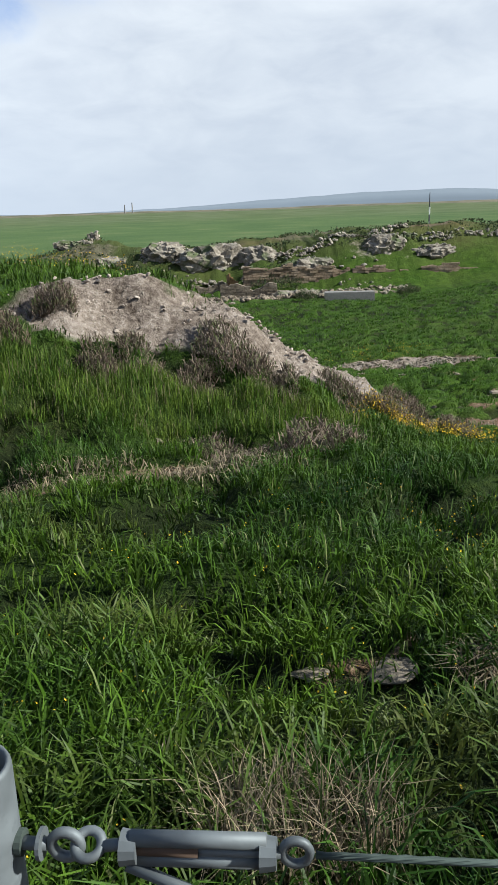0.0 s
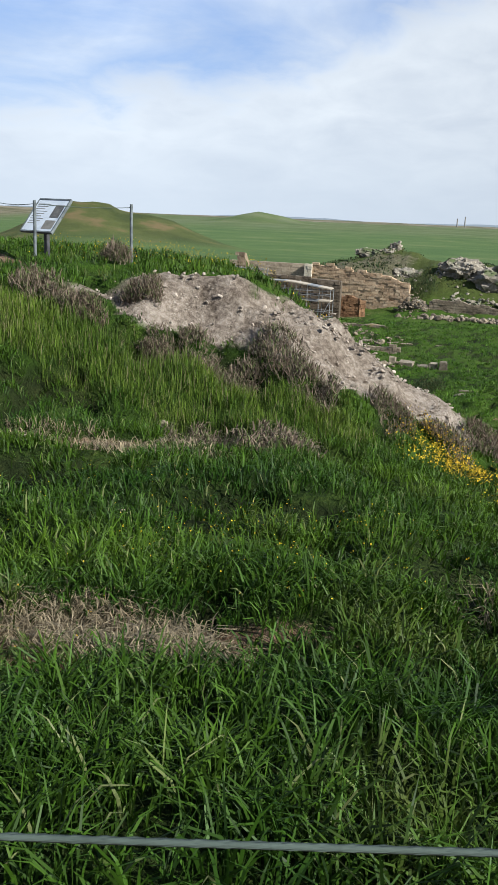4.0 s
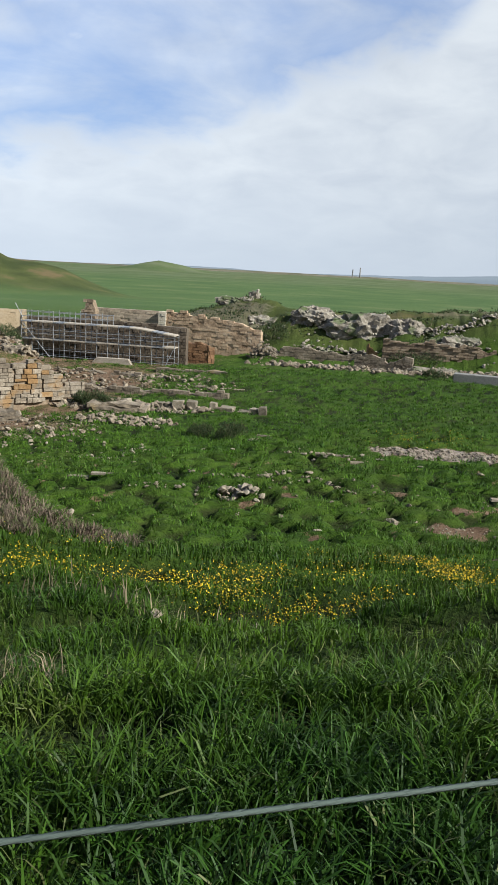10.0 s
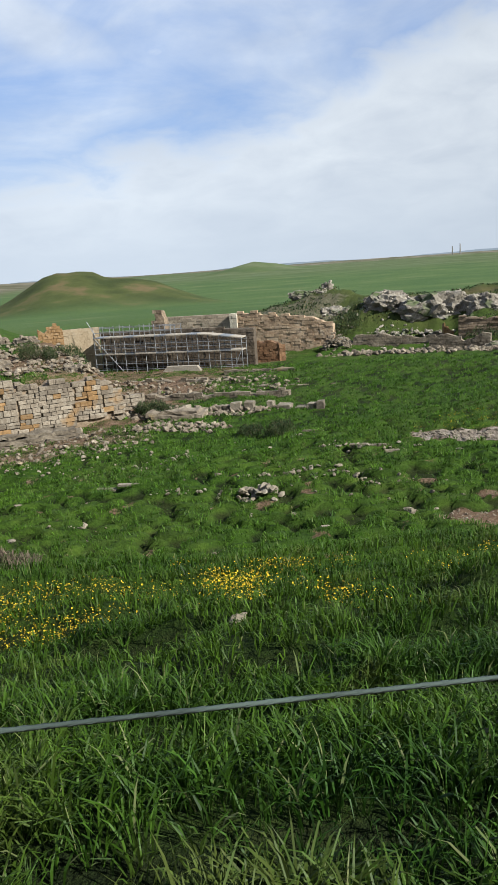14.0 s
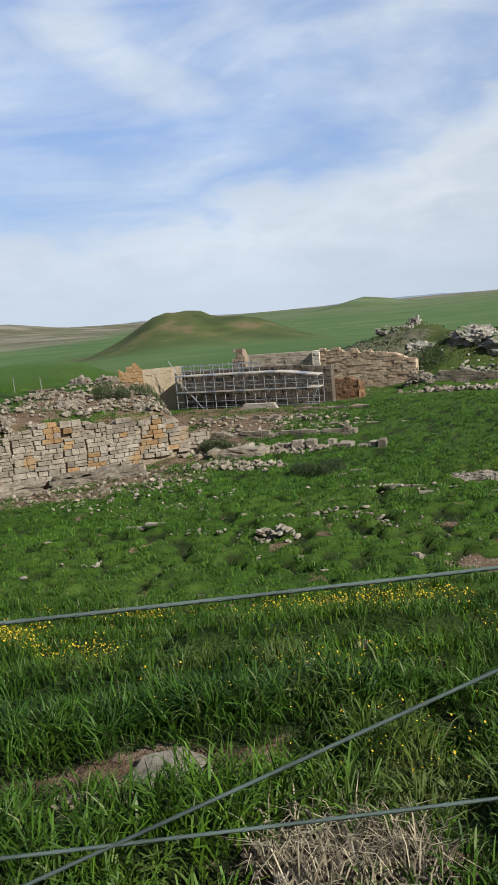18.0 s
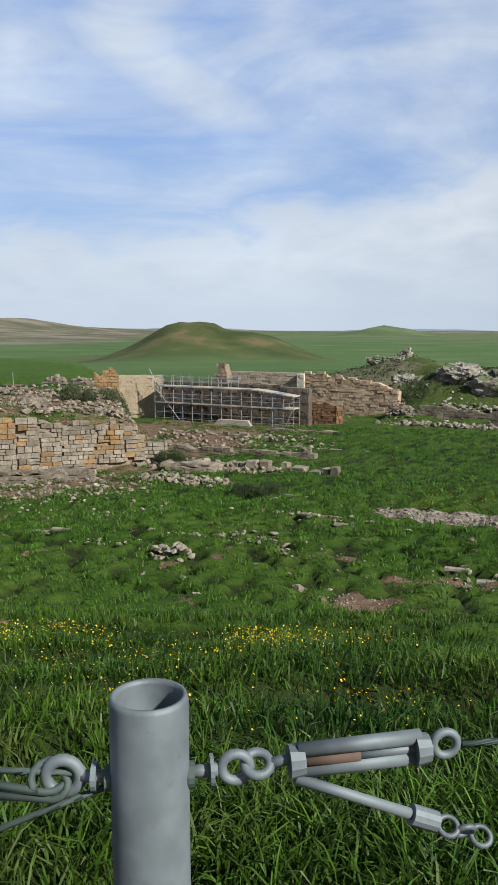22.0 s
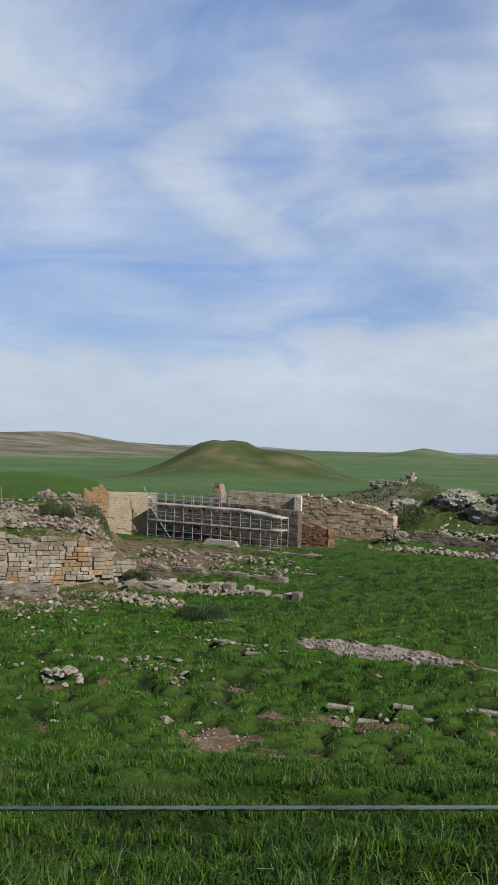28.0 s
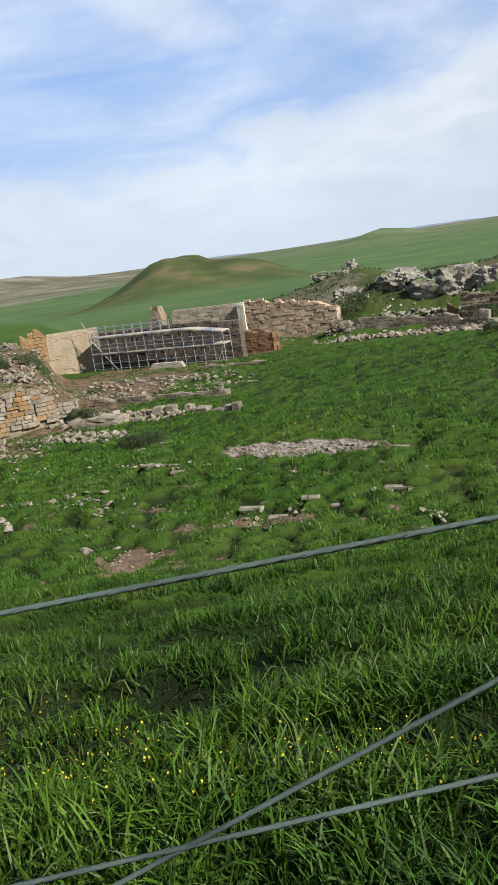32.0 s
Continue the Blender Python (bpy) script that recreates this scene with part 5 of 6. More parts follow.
add_rubble("ruin_bank", 110, 22, 96, 14, 2.5, 12, 0.15, 0.7, MAT_GREYROCK, "grey rubble at the foot of the bank")


def outcrop(x, y, sx, sy, sz, seed, mat, label, sink=0.25):
    """A craggy mass of rock or ruined masonry core."""
    bm = bmesh.new()
    bmesh.ops.create_icosphere(bm, subdivisions=4, radius=1.0)
    off = Vector((seed * 3.7, seed * 1.9, seed * 5.1))
    for v in bm.verts:
        n = v.co.normalized()
        p = Vector((n.x * sx, n.y * sy, n.z * sz))
        step = math.floor(p.z * 2.2 + noise.noise(p * 0.6 + off)) / 2.2 - p.z
        crag = noise.fractal(p * 0.5 + off, 0.8, 2.1, 5) * 0.25 + (1 - abs(noise.noise(p * 0.9 + off))) * 0.22 - 0.16 + abs(noise.noise(p * 2.3 + off)) * 0.22 + noise.cell(p * 1.6 + off) * 0.10
        v.co = p * (0.80 + crag)
        v.co.z += step * 0.35
        if v.co.z > sz * 0.75:
            v.co.z = sz * 0.75 + (v.co.z - sz * 0.75) * 0.35
    me = bpy.data.meshes.new("outcrop")
    bm.to_mesh(me)
    bm.free()
    me.materials.append(mat)
    ob = new("outcrop", me)
    ob.matrix_world = pose(x, y, z_at(x, y) - sz * sink, 0, 0, 0)
    r = np.random.default_rng(seed + 500)
    co = np.array([v.co[:] for v in me.vertices])
    up = co[co[:, 2] > -0.1 * sz]
    pick = up[r.integers(0, len(up), int(40 + 9 * sx * (sy + sz)))]
    s = 0.18 + 0.55 * r.uniform(0, 1, len(pick)) ** 2
    rubble("rubble", pick * 0.98, s, mat, "", "", parent=ob, seed=seed)
    return tagged(ob, label, "rock", "outcrops of the ruin")


def heap_of(name, x, y, rx, ry, tall, n, seed, lo, hi, mat, label):
    """A leaning heap of fallen stones."""
    r = np.random.default_rng(seed)
    a, d = r.uniform(0, 6.283, n), np.sqrt(r.uniform(0, 1, n))
    xy = np.column_stack([x + rx * d * np.cos(a), y + ry * d * np.sin(a)])
    s = lo + (hi - lo) * r.uniform(0, 1, n) ** 2
    z = height(xy[:, 0], xy[:, 1]) + tall * (1 - d) ** 0.8 * r.uniform(0.55, 1.05, n)
    rubble(name, np.column_stack([xy, z]), s, mat, label, "rubble", seed=seed)


for k, (x, y, sx, sy, sz) in enumerate([(-1.5, 115, 3.2, 1.6, 1.2), (0.4, 115.6, 1.1, 1.0, 2.0), (3.5, 107, 3.0, 2.0, 1.6), (9.5, 106, 3.6, 2.2, 2.4), (15.5, 104, 5.2, 2.4, 3.4), (20.5, 103, 2.6, 2.0, 2.4), (5.8, 98, 1.6, 1.2, 1.6), (26, 99, 4.0, 1.6, 1.6), (34.5, 99.5, 2.6, 1.6, 2.2), (40, 98.5, 3.4, 1.4, 1.5), (23.5, 93.5, 4.0, 1.0, 0.9), (-4.5, 104, 3.0, 1.6, 1.6)]):
    outcrop(x, y, sx * 0.95, sy, sz * 0.85, k + 1, MAT_GREYROCK, "craggy grey ruined masonry outcrop with grass in its cracks")
add_rubble("dark_rubble", 500, 18, 92, 14, 2.0, 15, 0.2, 0.9, MAT_RUBBLE, "dark rubble wall line at the end of the lawn")
add_rubble("white_rubble", 260, 31, 92, 5, 1.4, 16, 0.2, 0.7, MAT_STONE, "pale rubble beside the concrete block")


def heap_rubble():
    r = np.random.default_rng(21)
    xy = np.column_stack([r.uniform(7.5, 16, 24000), r.uniform(14.5, 24, 24000)])
    keep = heap_mask(xy[:, 0], xy[:, 1]) > r.uniform(0.3, 1, len(xy))
    xy = xy[keep][:3600]
    s = 0.010 + 0.10 * r.uniform(0, 1, len(xy)) ** 7
    rubble("spoil_clods", on_ground(xy, s, 0.0), s, MAT_SPOIL, "crumbly grey clods and stones on the spoil heap", "rubble", seed=22)


heap_rubble()


def strata(x, y, yaw, length, seed):
    """Layered rock ledge."""
    ob = thing("rock_ledge", pose(x, y, z_at(x, y) - 0.2, 0, 0, yaw), "layered grey rock ledge under the wall", "rock", "rock ledges")
    r = random.Random(seed)
    for k in range(4):
        bm = bmesh.new()
        n = int(length / 0.4)
        block(bm, -length / 2 + r.uniform(0, 0.6), length / 2 - r.uniform(0, 0.6), 0.28 * k, 2.4, -0.2 + 0.22 * k, 0.02 + 0.22 * k)
        bmesh.ops.subdivide_edges(bm, edges=[e for e in bm.edges if abs(e.verts[0].co.x - e.verts[1].co.x) > 1], cuts=n)
        worn(bm, 0.22, seed + k, 1.3)
        part("layer", bm, MAT_RUBBLE, ob)


strata(-4.6, 52.2, 36, 6.5, 1)
strata(-8.2, 48.8, 40, 4.0, 5)
strata(2.5, 57.5, 10, 4.0, 3)


# ---- blocks of the terrace ----
def terrace_block(x, y, w, h, d, yaw, k, lichen=False):
    ob = new("building_block", None)
    tagged(ob, "upright weathered building block in a broken terrace wall", "stone", "terrace blocks")
    ob.matrix_world = pose(x, y, z_at(x, y) - 0.1, 0, 0, yaw)
    part("block", stone_block(90 + k, w, h, d, 0.09), MAT_OCHRE if lichen else MAT_STONE, ob)


row_r = random.Random(44)
x = 0.4
k = 0
while x < 11.5:
    w = row_r.uniform(0.35, 0.95)
    if row_r.random() < 0.8:
        terrace_block(x + w / 2, 60.5 + 0.08 * x + row_r.uniform(-0.25, 0.25), w, row_r.uniform(0.3, 0.75) * (1.25 if 1.5 < x < 3.0 else 1.0), 0.7, row_r.uniform(-14, 14), k)
    x += w + row_r.uniform(0.0, 0.35)
    k += 1


def ruin_stub(x0, y0, x1, y1, lo, hi, mat, label, seed):
    z = z_at((x0 + x1) / 2, (y0 + y1) / 2) - 0.3
    coursed_wall("ruin_stub", (x0, y0), (x1, y1), z, lambda s: z + lo + (hi - lo) * (0.5 + 0.5 * math.sin(s * 9 + seed)) * (0.4 + 0.6 * s), 0.9, mat, label, 0.3, 0.45, seed, "")


for k, (x, y, sx, sy, sz) in enumerate([(-17.6, 72.6, 1.8, 1.0, 1.2), (-12.5, 60.2, 1.8, 1.0, 1.1), (-13.6, 53.6, 1.4, 1.1, 1.3), (-12.9, 46.7, 0.9, 0.9, 2.0), (-14.4, 44.6, 1.4, 1.0, 1.2), (-19.8, 71.8, 2.0, 1.2, 1.9), (-5.8, 60.6, 1.4, 0.9, 0.8), (-21.8, 72.4, 1.4, 1.0, 1.6), (-19.8, 45.5, 1.6, 1.2, 1.0)]):
    outcrop(x, y, sx, sy, sz, k + 30, MAT_RUBBLE, "tumbled ruined masonry core, pale and weathered")
ruin_stub(-16.9, 73.4, -15.0, 74.6, 1.5, 2.6, MAT_OCHRE, "jagged orange stained masonry stub on the wall", 21)
ruin_stub(-26.8, 70.9, -24.6, 72.3, 1.3, 2.0, MAT_RED, "jagged brown masonry stub on the wall", 22)
ruin_stub(-24.2, 71.6, -21.4, 72.8, 0.6, 1.6, MAT_BACKWALL, "jagged grey masonry stub on the wall", 24)
ruin_stub(-54.6, 86.9, -52.4, 87.6, 0.4, 0.8, MAT_BACKWALL, "low brown masonry stub on the bank", 26)
ruin_stub(-48.6, 87.0, -46.8, 87.7, 0.6, 1.4, MAT_OCHRE, "small orange masonry stub on the bank", 23)

heap_of("fallen_stones", -12.8, 46.7, 1.9, 1.6, 4.0, 420, 61, 0.12, 0.5, MAT_RUBBLE, "fallen stones heaped against the masonry stump")
heap_of("fallen_stones", -12.7, 52.0, 1.5, 1.1, 1.8, 300, 62, 0.12, 0.5, MAT_RUBBLE, "fallen stones heaped at the broken wall end")
heap_of("fallen_stones", 1.6, 59.6, 2.2, 1.2, 0.9, 200, 63, 0.12, 0.45, MAT_RUBBLE, "fallen stones heaped at the end of the ashlar wall")
heap_of("fallen_stones", 5.4, 96.6, 1.8, 1.4, 2.2, 200, 64, 0.15, 0.55, MAT_RUBBLE, "fallen stones heaped at the broken end of the far wall")
for k, (x, y, n) in enumerate([(24, 101.5, 240), (33, 103.0, 240), (42, 101.0, 200), (14, 99.5, 200), (52, 100.0, 160)]):
    add_rubble("bank_rubble", n, x, y, 5.5, 0.8, 70 + k, 0.15, 0.7, MAT_GREYROCK, "brown grey line of rubble along the bank")

outcrop(-13.9, 45.6, 1.15, 1.0, 2.5, 94, MAT_RUBBLE, "tall broken masonry stump of pale stones at a gully", -0.55)

heap_of("earth_heap", 26.22, 12.75, 0.34, 0.2, 0.07, 420, 65, 0.008, 0.045, MAT_CLOD, "small heap of dry earth clods by the fence")
heap_of("earth_heap", 25.2, 12.97, 0.34, 0.12, 0.05, 380, 66, 0.008, 0.05, MAT_CLOD, "low pale heap of earth clods and stones in the grass")
add_rubble("path_stones", 420, 17.05, 8.85, 0.7, 0.2, 67, 0.007, 0.04, MAT_STONE, "small pale stones on a bare strip of soil")

# ---- plants ----
def blades(name, x, y, length, width, lean, mat, label, category, seed, lift=None, fine=False, spread_dir=None):
    """Leaf blades as tapered bent strips, one mesh of stuff; fine ones arch over in three steps."""
    r = np.random.default_rng(seed)
    n = len(x)
    z = height(x, y) if lift is None else lift
    a = r.uniform(0, 6.283, n) if spread_dir is None else spread_dir
    out = np.stack([np.cos(a), np.sin(a), np.zeros(n)], -1)
    b = r.uniform(0, 6.283, n)
    side = np.stack([np.cos(b), np.sin(b), np.zeros(n)], -1)
    root = np.stack([x, y, z], -1)
    up = np.array([0, 0, 1.0])
    w = width[:, None] / 2
    if fine:
        # The blade's slope turns steadily from its root to its tip.
        first = np.clip(lean * 0.35, 0, 0.6)
        bend = np.clip(lean * 1.5, 0.1, 2.1)
        pts, p = [root], root
        for k in range(3):
            ang = first + bend * (k / 2.0) ** 1.2
            p = p + (up * np.cos(ang)[:, None] + out * np.sin(ang)[:, None]) * (length * (0.42, 0.33, 0.25)[k])[:, None]
            pts.append(p)
        v = np.stack([pts[0] - side * w * 0.6, pts[0] + side * w * 0.6, pts[1] - side * w, pts[1] + side * w, pts[2] - side * w * 0.75, pts[2] + side * w * 0.75, pts[3]], 1)
        tri = np.array([[0, 1, 3], [0, 3, 2], [2, 3, 5], [2, 5, 4], [4, 5, 6]])
    else:
        mid = root + up * (length * (0.68 - 0.1 * lean))[:, None] + out * (length * lean * 0.36)[:, None]
        tip = root + up * (length * (1.0 - 0.5 * np.minimum(lean, 1.1) ** 1.5))[:, None] + out * (length * lean)[:, None]
        v = np.stack([root - side * w, root + side * w, mid - side * w * 0.8, mid + side * w * 0.8, tip], 1)
        tri = np.array([[0, 1, 3], [0, 3, 2], [2, 3, 4]])
    f = (tri[None] + (np.arange(n) * v.shape[1])[:, None, None]).reshape(-1, 3)
    return tagged(new(name, mesh_from(name, v.reshape(-1, 3), f, mat)), label, category, kind="stuff")


def bare(x, y):
    return np.maximum(soil_mask(x, y), heap_mask(x, y))


def tufts(n_try, x0, x1, d0, d1, per, seed, spread, h_lo, h_hi, w_lo, w_hi, thin=0.0, near_more=0.0, droop=0.85):
    """Blade roots in tufts over a band beside the fence; d is counted from the fence."""
    r = np.random.default_rng(seed)
    x = r.uniform(x0, x1, n_try)
    d = d0 + (d1 - d0) * r.uniform(0, 1, n_try) ** (1 + near_more)
    y = fence_y(x) + d / 0.92
    cl = clumps(x, y)
    ok = (bare(x, y) < r.uniform(0.35, 0.75, n_try)) & (cl + 0.36 - thin > r.uniform(0.0, 0.75, n_try))
    x, y, cl = x[ok], y[ok], cl[ok]
    size = r.uniform(0.75, 1.25, len(x))
    k = r.integers(per // 2, per + 1, len(x))
    i = np.repeat(np.arange(len(x)), k)
    a, s = r.uniform(0, 6.283, len(i)), np.abs(r.normal(0, spread, len(i)))
    X, Y = x[i] + s * np.cos(a), y[i] + s * np.sin(a)
    # Shorter where feet have worn the turf, before the bare spots.
    worn_turf = np.maximum(bare(x, y), np.maximum(bare(x, y + 0.2), bare(x, y + 0.4)))
    L = (h_lo + (h_hi - h_lo) * cl[i] ** 1.2) * size[i] * (1 - 0.55 * np.clip(worn_turf[i], 0, 1)) * r.uniform(0.55, 1.2, len(i))
    W = r.uniform(w_lo, w_hi, len(i))
    lean = np.clip(r.normal(droop, 0.3, len(i)), 0.05, 1.3)
    return X, Y, L, W, lean, a


def grass(name, args, label, fine=False):
    X, Y, L, W, lean, a = tufts(*args)
    blades(name, X, Y, L, W, lean, MAT_GRASS, label, "grass", args[6] + 100, fine=fine, spread_dir=a)


grass("grass_near", (16000, 8.5, 39.5, 0.42, 2.8, 15, 201, 0.065, 0.12, 0.25, 0.0055, 0.0115, -0.16), "lush green grass along the fence", True)
grass("grass_slope", (22500, 7, 41, 2.6, 8.6, 12, 202, 0.075, 0.095, 0.165, 0.007, 0.0135, -0.1, 0.3, 0.7), "tufted green grass in rows on the slope")
grass("grass_bank", (17500, 4, 42, 8.4, 20.0, 11, 203, 0.10, 0.05, 0.18, 0.011, 0.020, 0.06, 0.3, 0.6), "green grass on the lower bank")


def valley_grass():
    r = np.random.default_rng(31)
    n = 34000
    x, y = r.uniform(-16, 52, n), 24 + 62 * r.uniform(0, 1, n) ** 1.6
    cl = clumps(x, y)
    ok = (bare(x, y) < 0.5) & (cl + 0.2 > r.uniform(0.0, 0.75, n)) & (spur_q(x, y) > -14) & (np.abs(x - 18) < 10 + 0.55 * y) & (off_fence(x, y) > 15)
    x, y, cl = x[ok], y[ok], cl[ok]
    i = np.repeat(np.arange(len(x)), 7)
    a, s = r.uniform(0, 6.283, len(i)), np.abs(r.normal(0, 0.16, len(i)))
    X, Y = x[i] + s * np.cos(a), y[i] + s * np.sin(a)
    far = np.clip(Y / 32, 0.9, 1.7)
    L = (0.06 + 0.15 * cl[i]) * r.uniform(0.6, 1.2, len(i)) * np.clip(far, 0.9, 1.2)
    blades("valley_grass", X, Y, L, r.uniform(0.016, 0.031, len(i)) * far, np.clip(r.normal(0.85, 0.3, len(i)), 0.05, 1.2), MAT_GRASS_FAR, "tufty green turf on the valley floor", "grass", 32, spread_dir=a)


valley_grass()


def stalk_patch(name, n, cx, cy, rx, ry, h, w, mat, label, category, seed, lean=0.25):
    r = np.random.default_rng(seed)
    a, d = r.uniform(0, 6.283, n), np.sqrt(r.uniform(0, 1, n))
    x, y = cx + rx * d * np.cos(a), cy + ry * d * np.sin(a)
    blades(name, x, y, h * r.uniform(0.4, 1.15, n), np.full(n, w) * r.uniform(0.7, 1.3, n), np.clip(np.abs(r.normal(lean, 0.25, n)), 0.02, 1.3), mat, label, category, seed + 1)


stalk_patch("tall_weeds", 9000, 11.0, 15.5, 2.9, 0.8, 0.25, 0.006, MAT_STALK, "tall yellow-green weeds at the foot of the spoil heap", "weeds", 41)
stalk_patch("tall_weeds", 6000, 7.6, 15.2, 2.0, 0.9, 0.28, 0.006, MAT_STALK, "tall yellow-green weeds below the sign", "weeds", 43)
stalk_patch("dry_grass", 1500, 11.3, 13.1, 1.6, 0.35, 0.16, 0.010, MAT_DRY, "flattened dry straw patch", "dry grass", 45, 0.9)
stalk_patch("dry_grass", 2600, 13.6, 9.15, 0.75, 0.28, 0.15, 0.007, MAT_DRY, "flattened dry straw patch", "dry grass", 46, 1.15)
stalk_patch("dry_bush", 900, 12.1, 8.15, 0.26, 0.22, 0.26, 0.004, MAT_DRY, "dry twiggy grey bush by the fence", "bush", 47, 0.5)
stalk_patch("dry_weeds", 220, 18.7, 11.5, 0.4, 0.3, 0.26, 0.005, MAT_DRY, "dry brown weed stems", "weeds", 49, 0.6)
stalk_patch("dry_weeds", 220, 18.2, 14.2, 1.3, 0.5, 0.3, 0.010, MAT_DRY, "dry brown weed stems", "weeds", 50, 0.4)

stalk_patch("dry_grass", 700, 26.22, 12.78, 0.32, 0.28, 0.18, 0.006, MAT_DRY, "dry tangled straw on a small earth heap", "dry grass", 52, 0.9)
stalk_patch("dry_grass", 900, 15.8, 10.3, 0.8, 0.22, 0.14, 0.008, MAT_DRY, "flattened dry straw patch", "dry grass", 54, 0.9)


def shrub(x, y, rx, rz, n, mat, label, seed):
    """A rounded bush: short leaves and twigs all through a lumpy dome."""
    r = np.random.default_rng(seed)
    a = r.uniform(0, 6.283, n)
    d = np.sqrt(r.uniform(0, 1, n)) * rx * (0.75 + 0.5 * fbm(np.cos(a) * 2, np.sin(a) * 2, 1.0, 2, seed))
    X, Y = x + d * np.cos(a), y + d * np.sin(a) * 0.8
    dome = rz * np.sqrt(np.clip(1 - (d / (1.2 * rx)) ** 2, 0.03, 1)) * (0.5 + 1.0 * fbm(X, Y, 3.0 / rx, 2, seed))
    lift = height(X, Y) + dome * r.uniform(0.0, 1.0, n) ** 0.6
    leaf = 0.10 + 0.12 * rz
    blades("shrub", X, Y, leaf * r.uniform(0.5, 1.2, n), r.uniform(0.006, 0.014, n) * (0.6 + 1.6 * rx), np.clip(np.abs(r.normal(0.9, 0.4, n)), 0, 1.6), mat, label, "shrub", seed + 1, lift=lift)


for k, (x, y, rx, rz) in enumerate([(12.95, 14.0, 0.85, 0.42), (12.2, 14.2, 0.6, 0.4), (10.2, 17.0, 0.45, 0.35), (11.3, 16.4, 0.5, 0.3), (12.3, 16.7, 0.55, 0.36), (12.9, 16.5, 0.5, 0.42), (13.9, 16.9, 0.45, 0.3), (14.6, 17.3, 0.5, 0.32), (9.6, 16.25, 0.5, 0.36), (11.9, 16.35, 0.4, 0.34), (15.2, 18.3, 0.6, 0.36), (15.7, 17.6, 0.5, 0.3), (10.8, 16.2, 0.4, 0.4), (8.9, 16.4, 0.6, 0.45), (8.7, 19.2, 0.4, 0.5), (14.7, 19.9, 0.8, 0.5), (15.5, 19.4, 0.9, 0.5), (16.2, 19.9, 0.8, 0.4), (13.9, 20.6, 0.7, 0.5)]):
    shrub(x, y, rx * 0.7, rz * 0.6, 1300, MAT_SHRUB, "dull brown low shrub on the spoil heap", 300 + k)
for k, (x, y, rx, rz) in enumerate([(-14.6, 48.0, 1.0, 1.0), (-13.6, 49.0, 0.9, 0.9), (-15.4, 51.6, 2.1, 1.5), (-14.2, 50.2, 1.6, 1.2), (-17.2, 52.8, 2.0, 1.2), (-12.6, 49.0, 1.1, 0.9), (-18.6, 54.8, 2.0, 1.0), (-11.2, 63.0, 0.9, 1.2), (-9.6, 63.2, 0.7, 0.9), (0.2, 60.0, 1.0, 1.1), (-0.9, 60.6, 0.8, 0.9), (1.2, 59.5, 0.8, 0.9), (11.5, 51.6, 0.9, 0.8), (9.5, 52.5, 0.8, 0.6), (-9, 66, 1.5, 0.8), (5, 101, 2.5, 2), (22, 96, 3, 1.6), (34, 87, 1.2, 0.9), (23.5, 86, 1.2, 0.9)]):
    shrub(x, y, rx, rz, 2000, MAT_DARKSHRUB, "dense dark green shrub among the ruins", 340 + k)


def scrub_ridge():
    r = np.random.default_rng(77)
    n = 30000
    x, y = r.uniform(-14, 75, n), r.uniform(100, 128, n)
    keep = fbm(x, y, 0.22, 3, 78) > r.uniform(0.38, 0.62, n)
    x, y = x[keep], y[keep]
    n = len(x)
    blades("bank_scrub", x, y, r.uniform(0.15, 0.42, n), r.uniform(0.08, 0.18, n), np.clip(r.normal(0.9, 0.3, n), 0, 1.3), MAT_DARKSHRUB, "low dark green scrub along the top of the bank", "scrub", 79)


scrub_ridge()


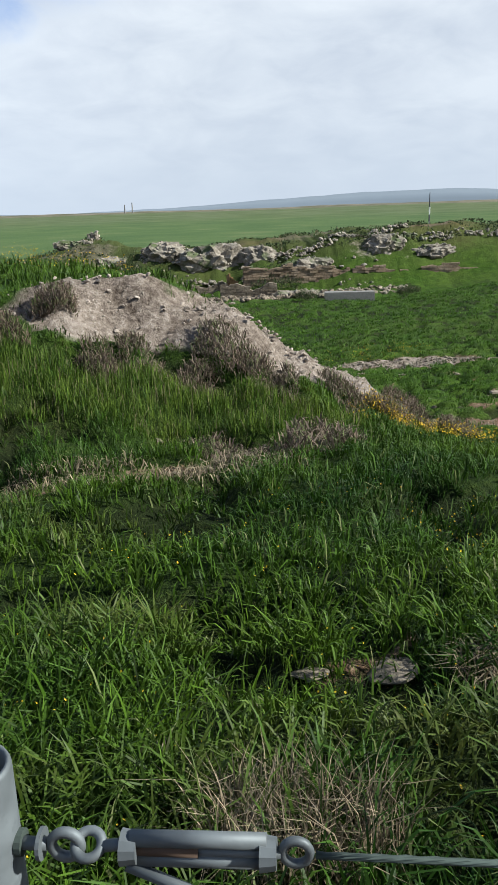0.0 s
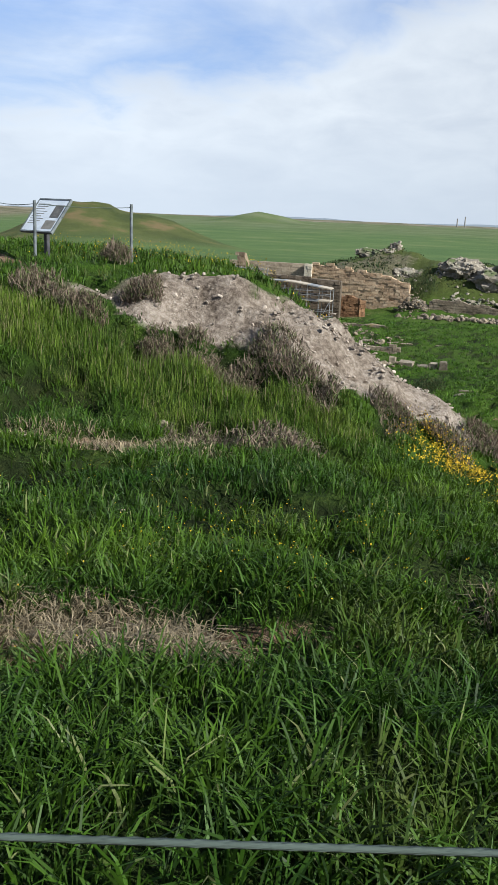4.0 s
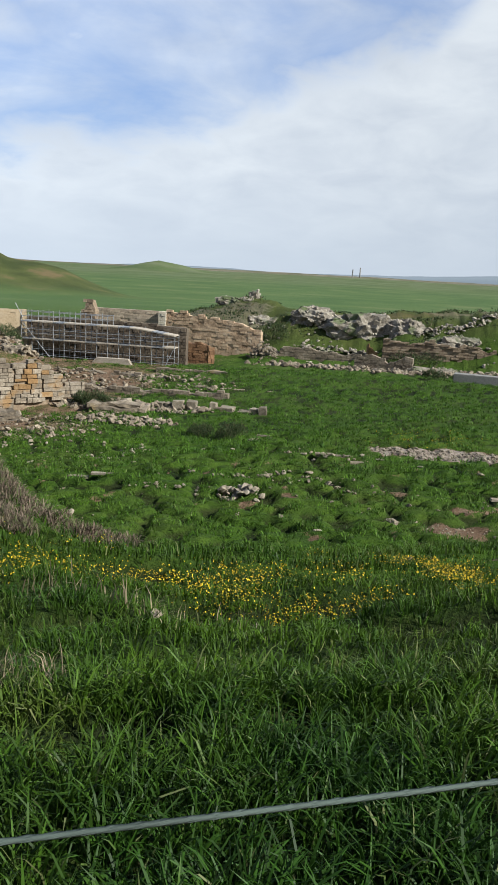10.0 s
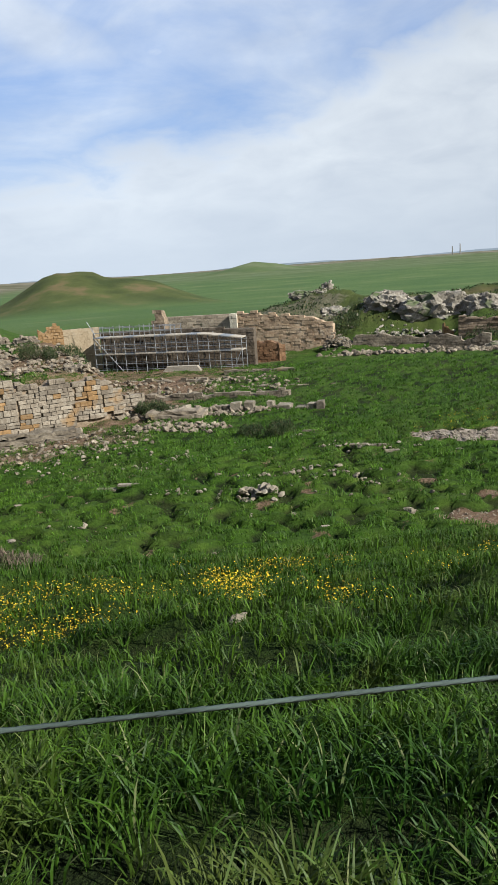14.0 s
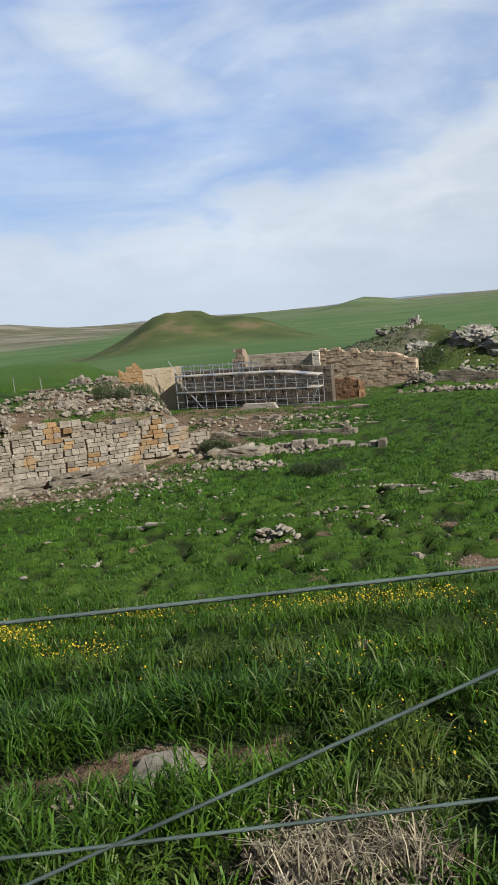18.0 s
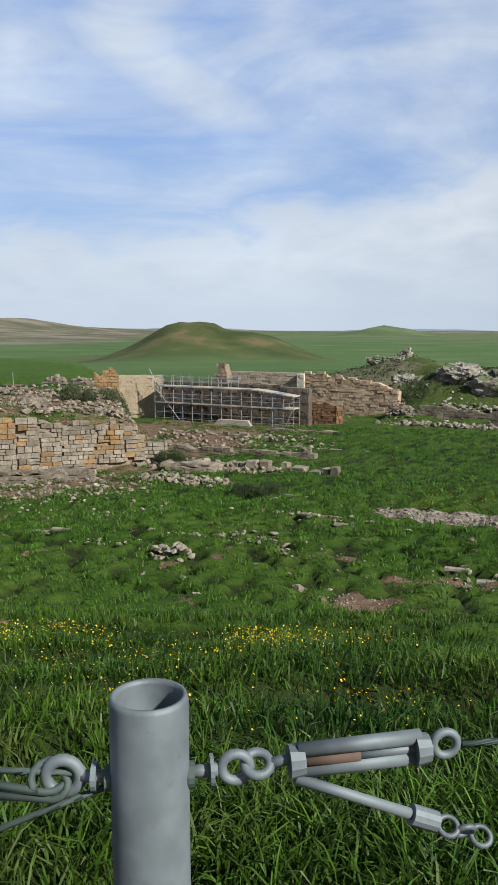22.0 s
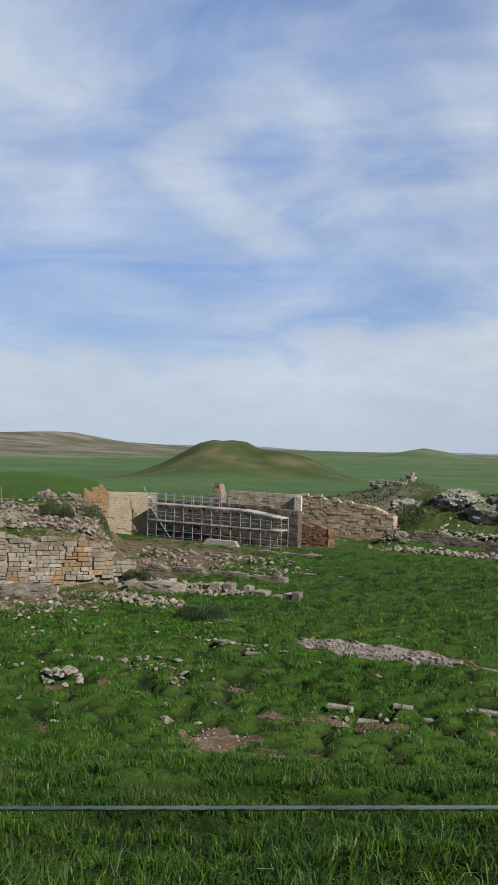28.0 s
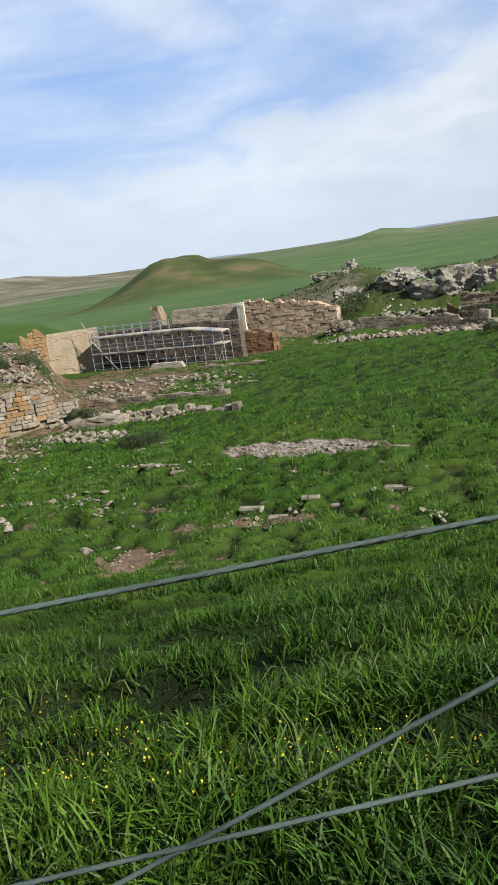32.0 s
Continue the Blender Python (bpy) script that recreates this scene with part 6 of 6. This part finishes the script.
def flowers(name, n, cx, cy, rx, ry, seed, h=0.22, size=0.02, label="cluster of small yellow wildflowers in the grass"):
    r = np.random.default_rng(seed)
    a, d = r.uniform(0, 6.283, n), np.sqrt(r.uniform(0, 1, n))
    x, y = cx + rx * d * np.cos(a), cy + ry * d * np.sin(a)
    keep = (fbm(x, y, 1.1, 3, seed) > r.uniform(0.42, 0.62, n)) & (d < r.uniform(0.2, 1.15, n)) & (heap_mask(x, y) < 0.3)
    x, y = x[keep], y[keep]
    n = len(x)
    z = height(x, y) + h * r.uniform(0.5, 1.15, n)
    s = size * r.uniform(0.7, 1.4, n)
    p = np.stack([x, y, z], -1)
    ang = np.arange(5) * 2 * np.pi / 5
    rim = np.stack([np.cos(ang), np.sin(ang), np.full(5, 0.35)], -1)
    t = r.normal(0, 0.5, (n, 2))
    rim = rim[None] * s[:, None, None]
    rim[..., 2] += rim[..., 0] * t[:, :1] + rim[..., 1] * t[:, 1:]
    v = np.concatenate([p[:, None], p[:, None] + rim], 1)
    tri = np.array([[0, 1 + k, 1 + (k + 1) % 5] for k in range(5)])
    f = (tri[None] + (np.arange(n) * 6)[:, None, None]).reshape(-1, 3)
    tagged(new(name, mesh_from(name, v.reshape(-1, 3), f, MAT_FLOWER)), label, "flowers", kind="stuff")


for k, (n, cx, cy, rx, ry, h, s) in enumerate([(700, 15.8, 14.8, 1.4, 0.5, 0.2, 0.024), (500, 16.4, 13.5, 1.2, 0.5, 0.2, 0.022), (190, 16.5, 11.05, 0.5, 0.22, 0.2, 0.02), (900, 8.35, 14.55, 0.6, 0.3, 0.36, 0.03), (700, 15.1, 16.7, 1.1, 0.45, 0.25, 0.026),
                                              (600, 9.6, 21.0, 3.2, 1.2, 0.25, 0.028), (700, 17.6, 16.0, 2.2, 1.0, 0.22, 0.026), (500, 21.7, 16.4, 0.7, 0.35, 0.22, 0.022), (450, 23.0, 15.9, 0.9, 0.4, 0.22, 0.022),
                                              (550, 20.4, 16.2, 2.2, 0.9, 0.22, 0.024), (300, 19.6, 15.2, 1.2, 0.4, 0.2, 0.02), (130, 13.4, 10.6, 2.0, 0.7, 0.14, 0.014), (80, 12.0, 9.0, 1.6, 0.6, 0.12, 0.012),
                                              (220, 26.0, 14.4, 1.6, 0.8, 0.22, 0.014), (260, 28.0, 16.8, 1.8, 0.8, 0.22, 0.016), (400, 22.5, 49.5, 3.6, 1.4, 0.15, 0.035), (110, 35.3, 18.7, 1.2, 0.4, 0.2, 0.014), (450, 23.8, 18.9, 2.2, 0.7, 0.22, 0.024), (400, 24.5, 17.5, 1.4, 0.6, 0.2, 0.02), (350, 21.0, 19.2, 1.5, 0.6, 0.2, 0.022), (400, 26.5, 19.0, 1.6, 0.6, 0.2, 0.022), (350, 18.6, 15.6, 1.6, 0.5, 0.2, 0.02)]):
    flowers("wildflowers", int(n * 10), cx, cy, rx * 1.15, ry * 1.6, 400 + k, h * 1.1, s * 0.30)
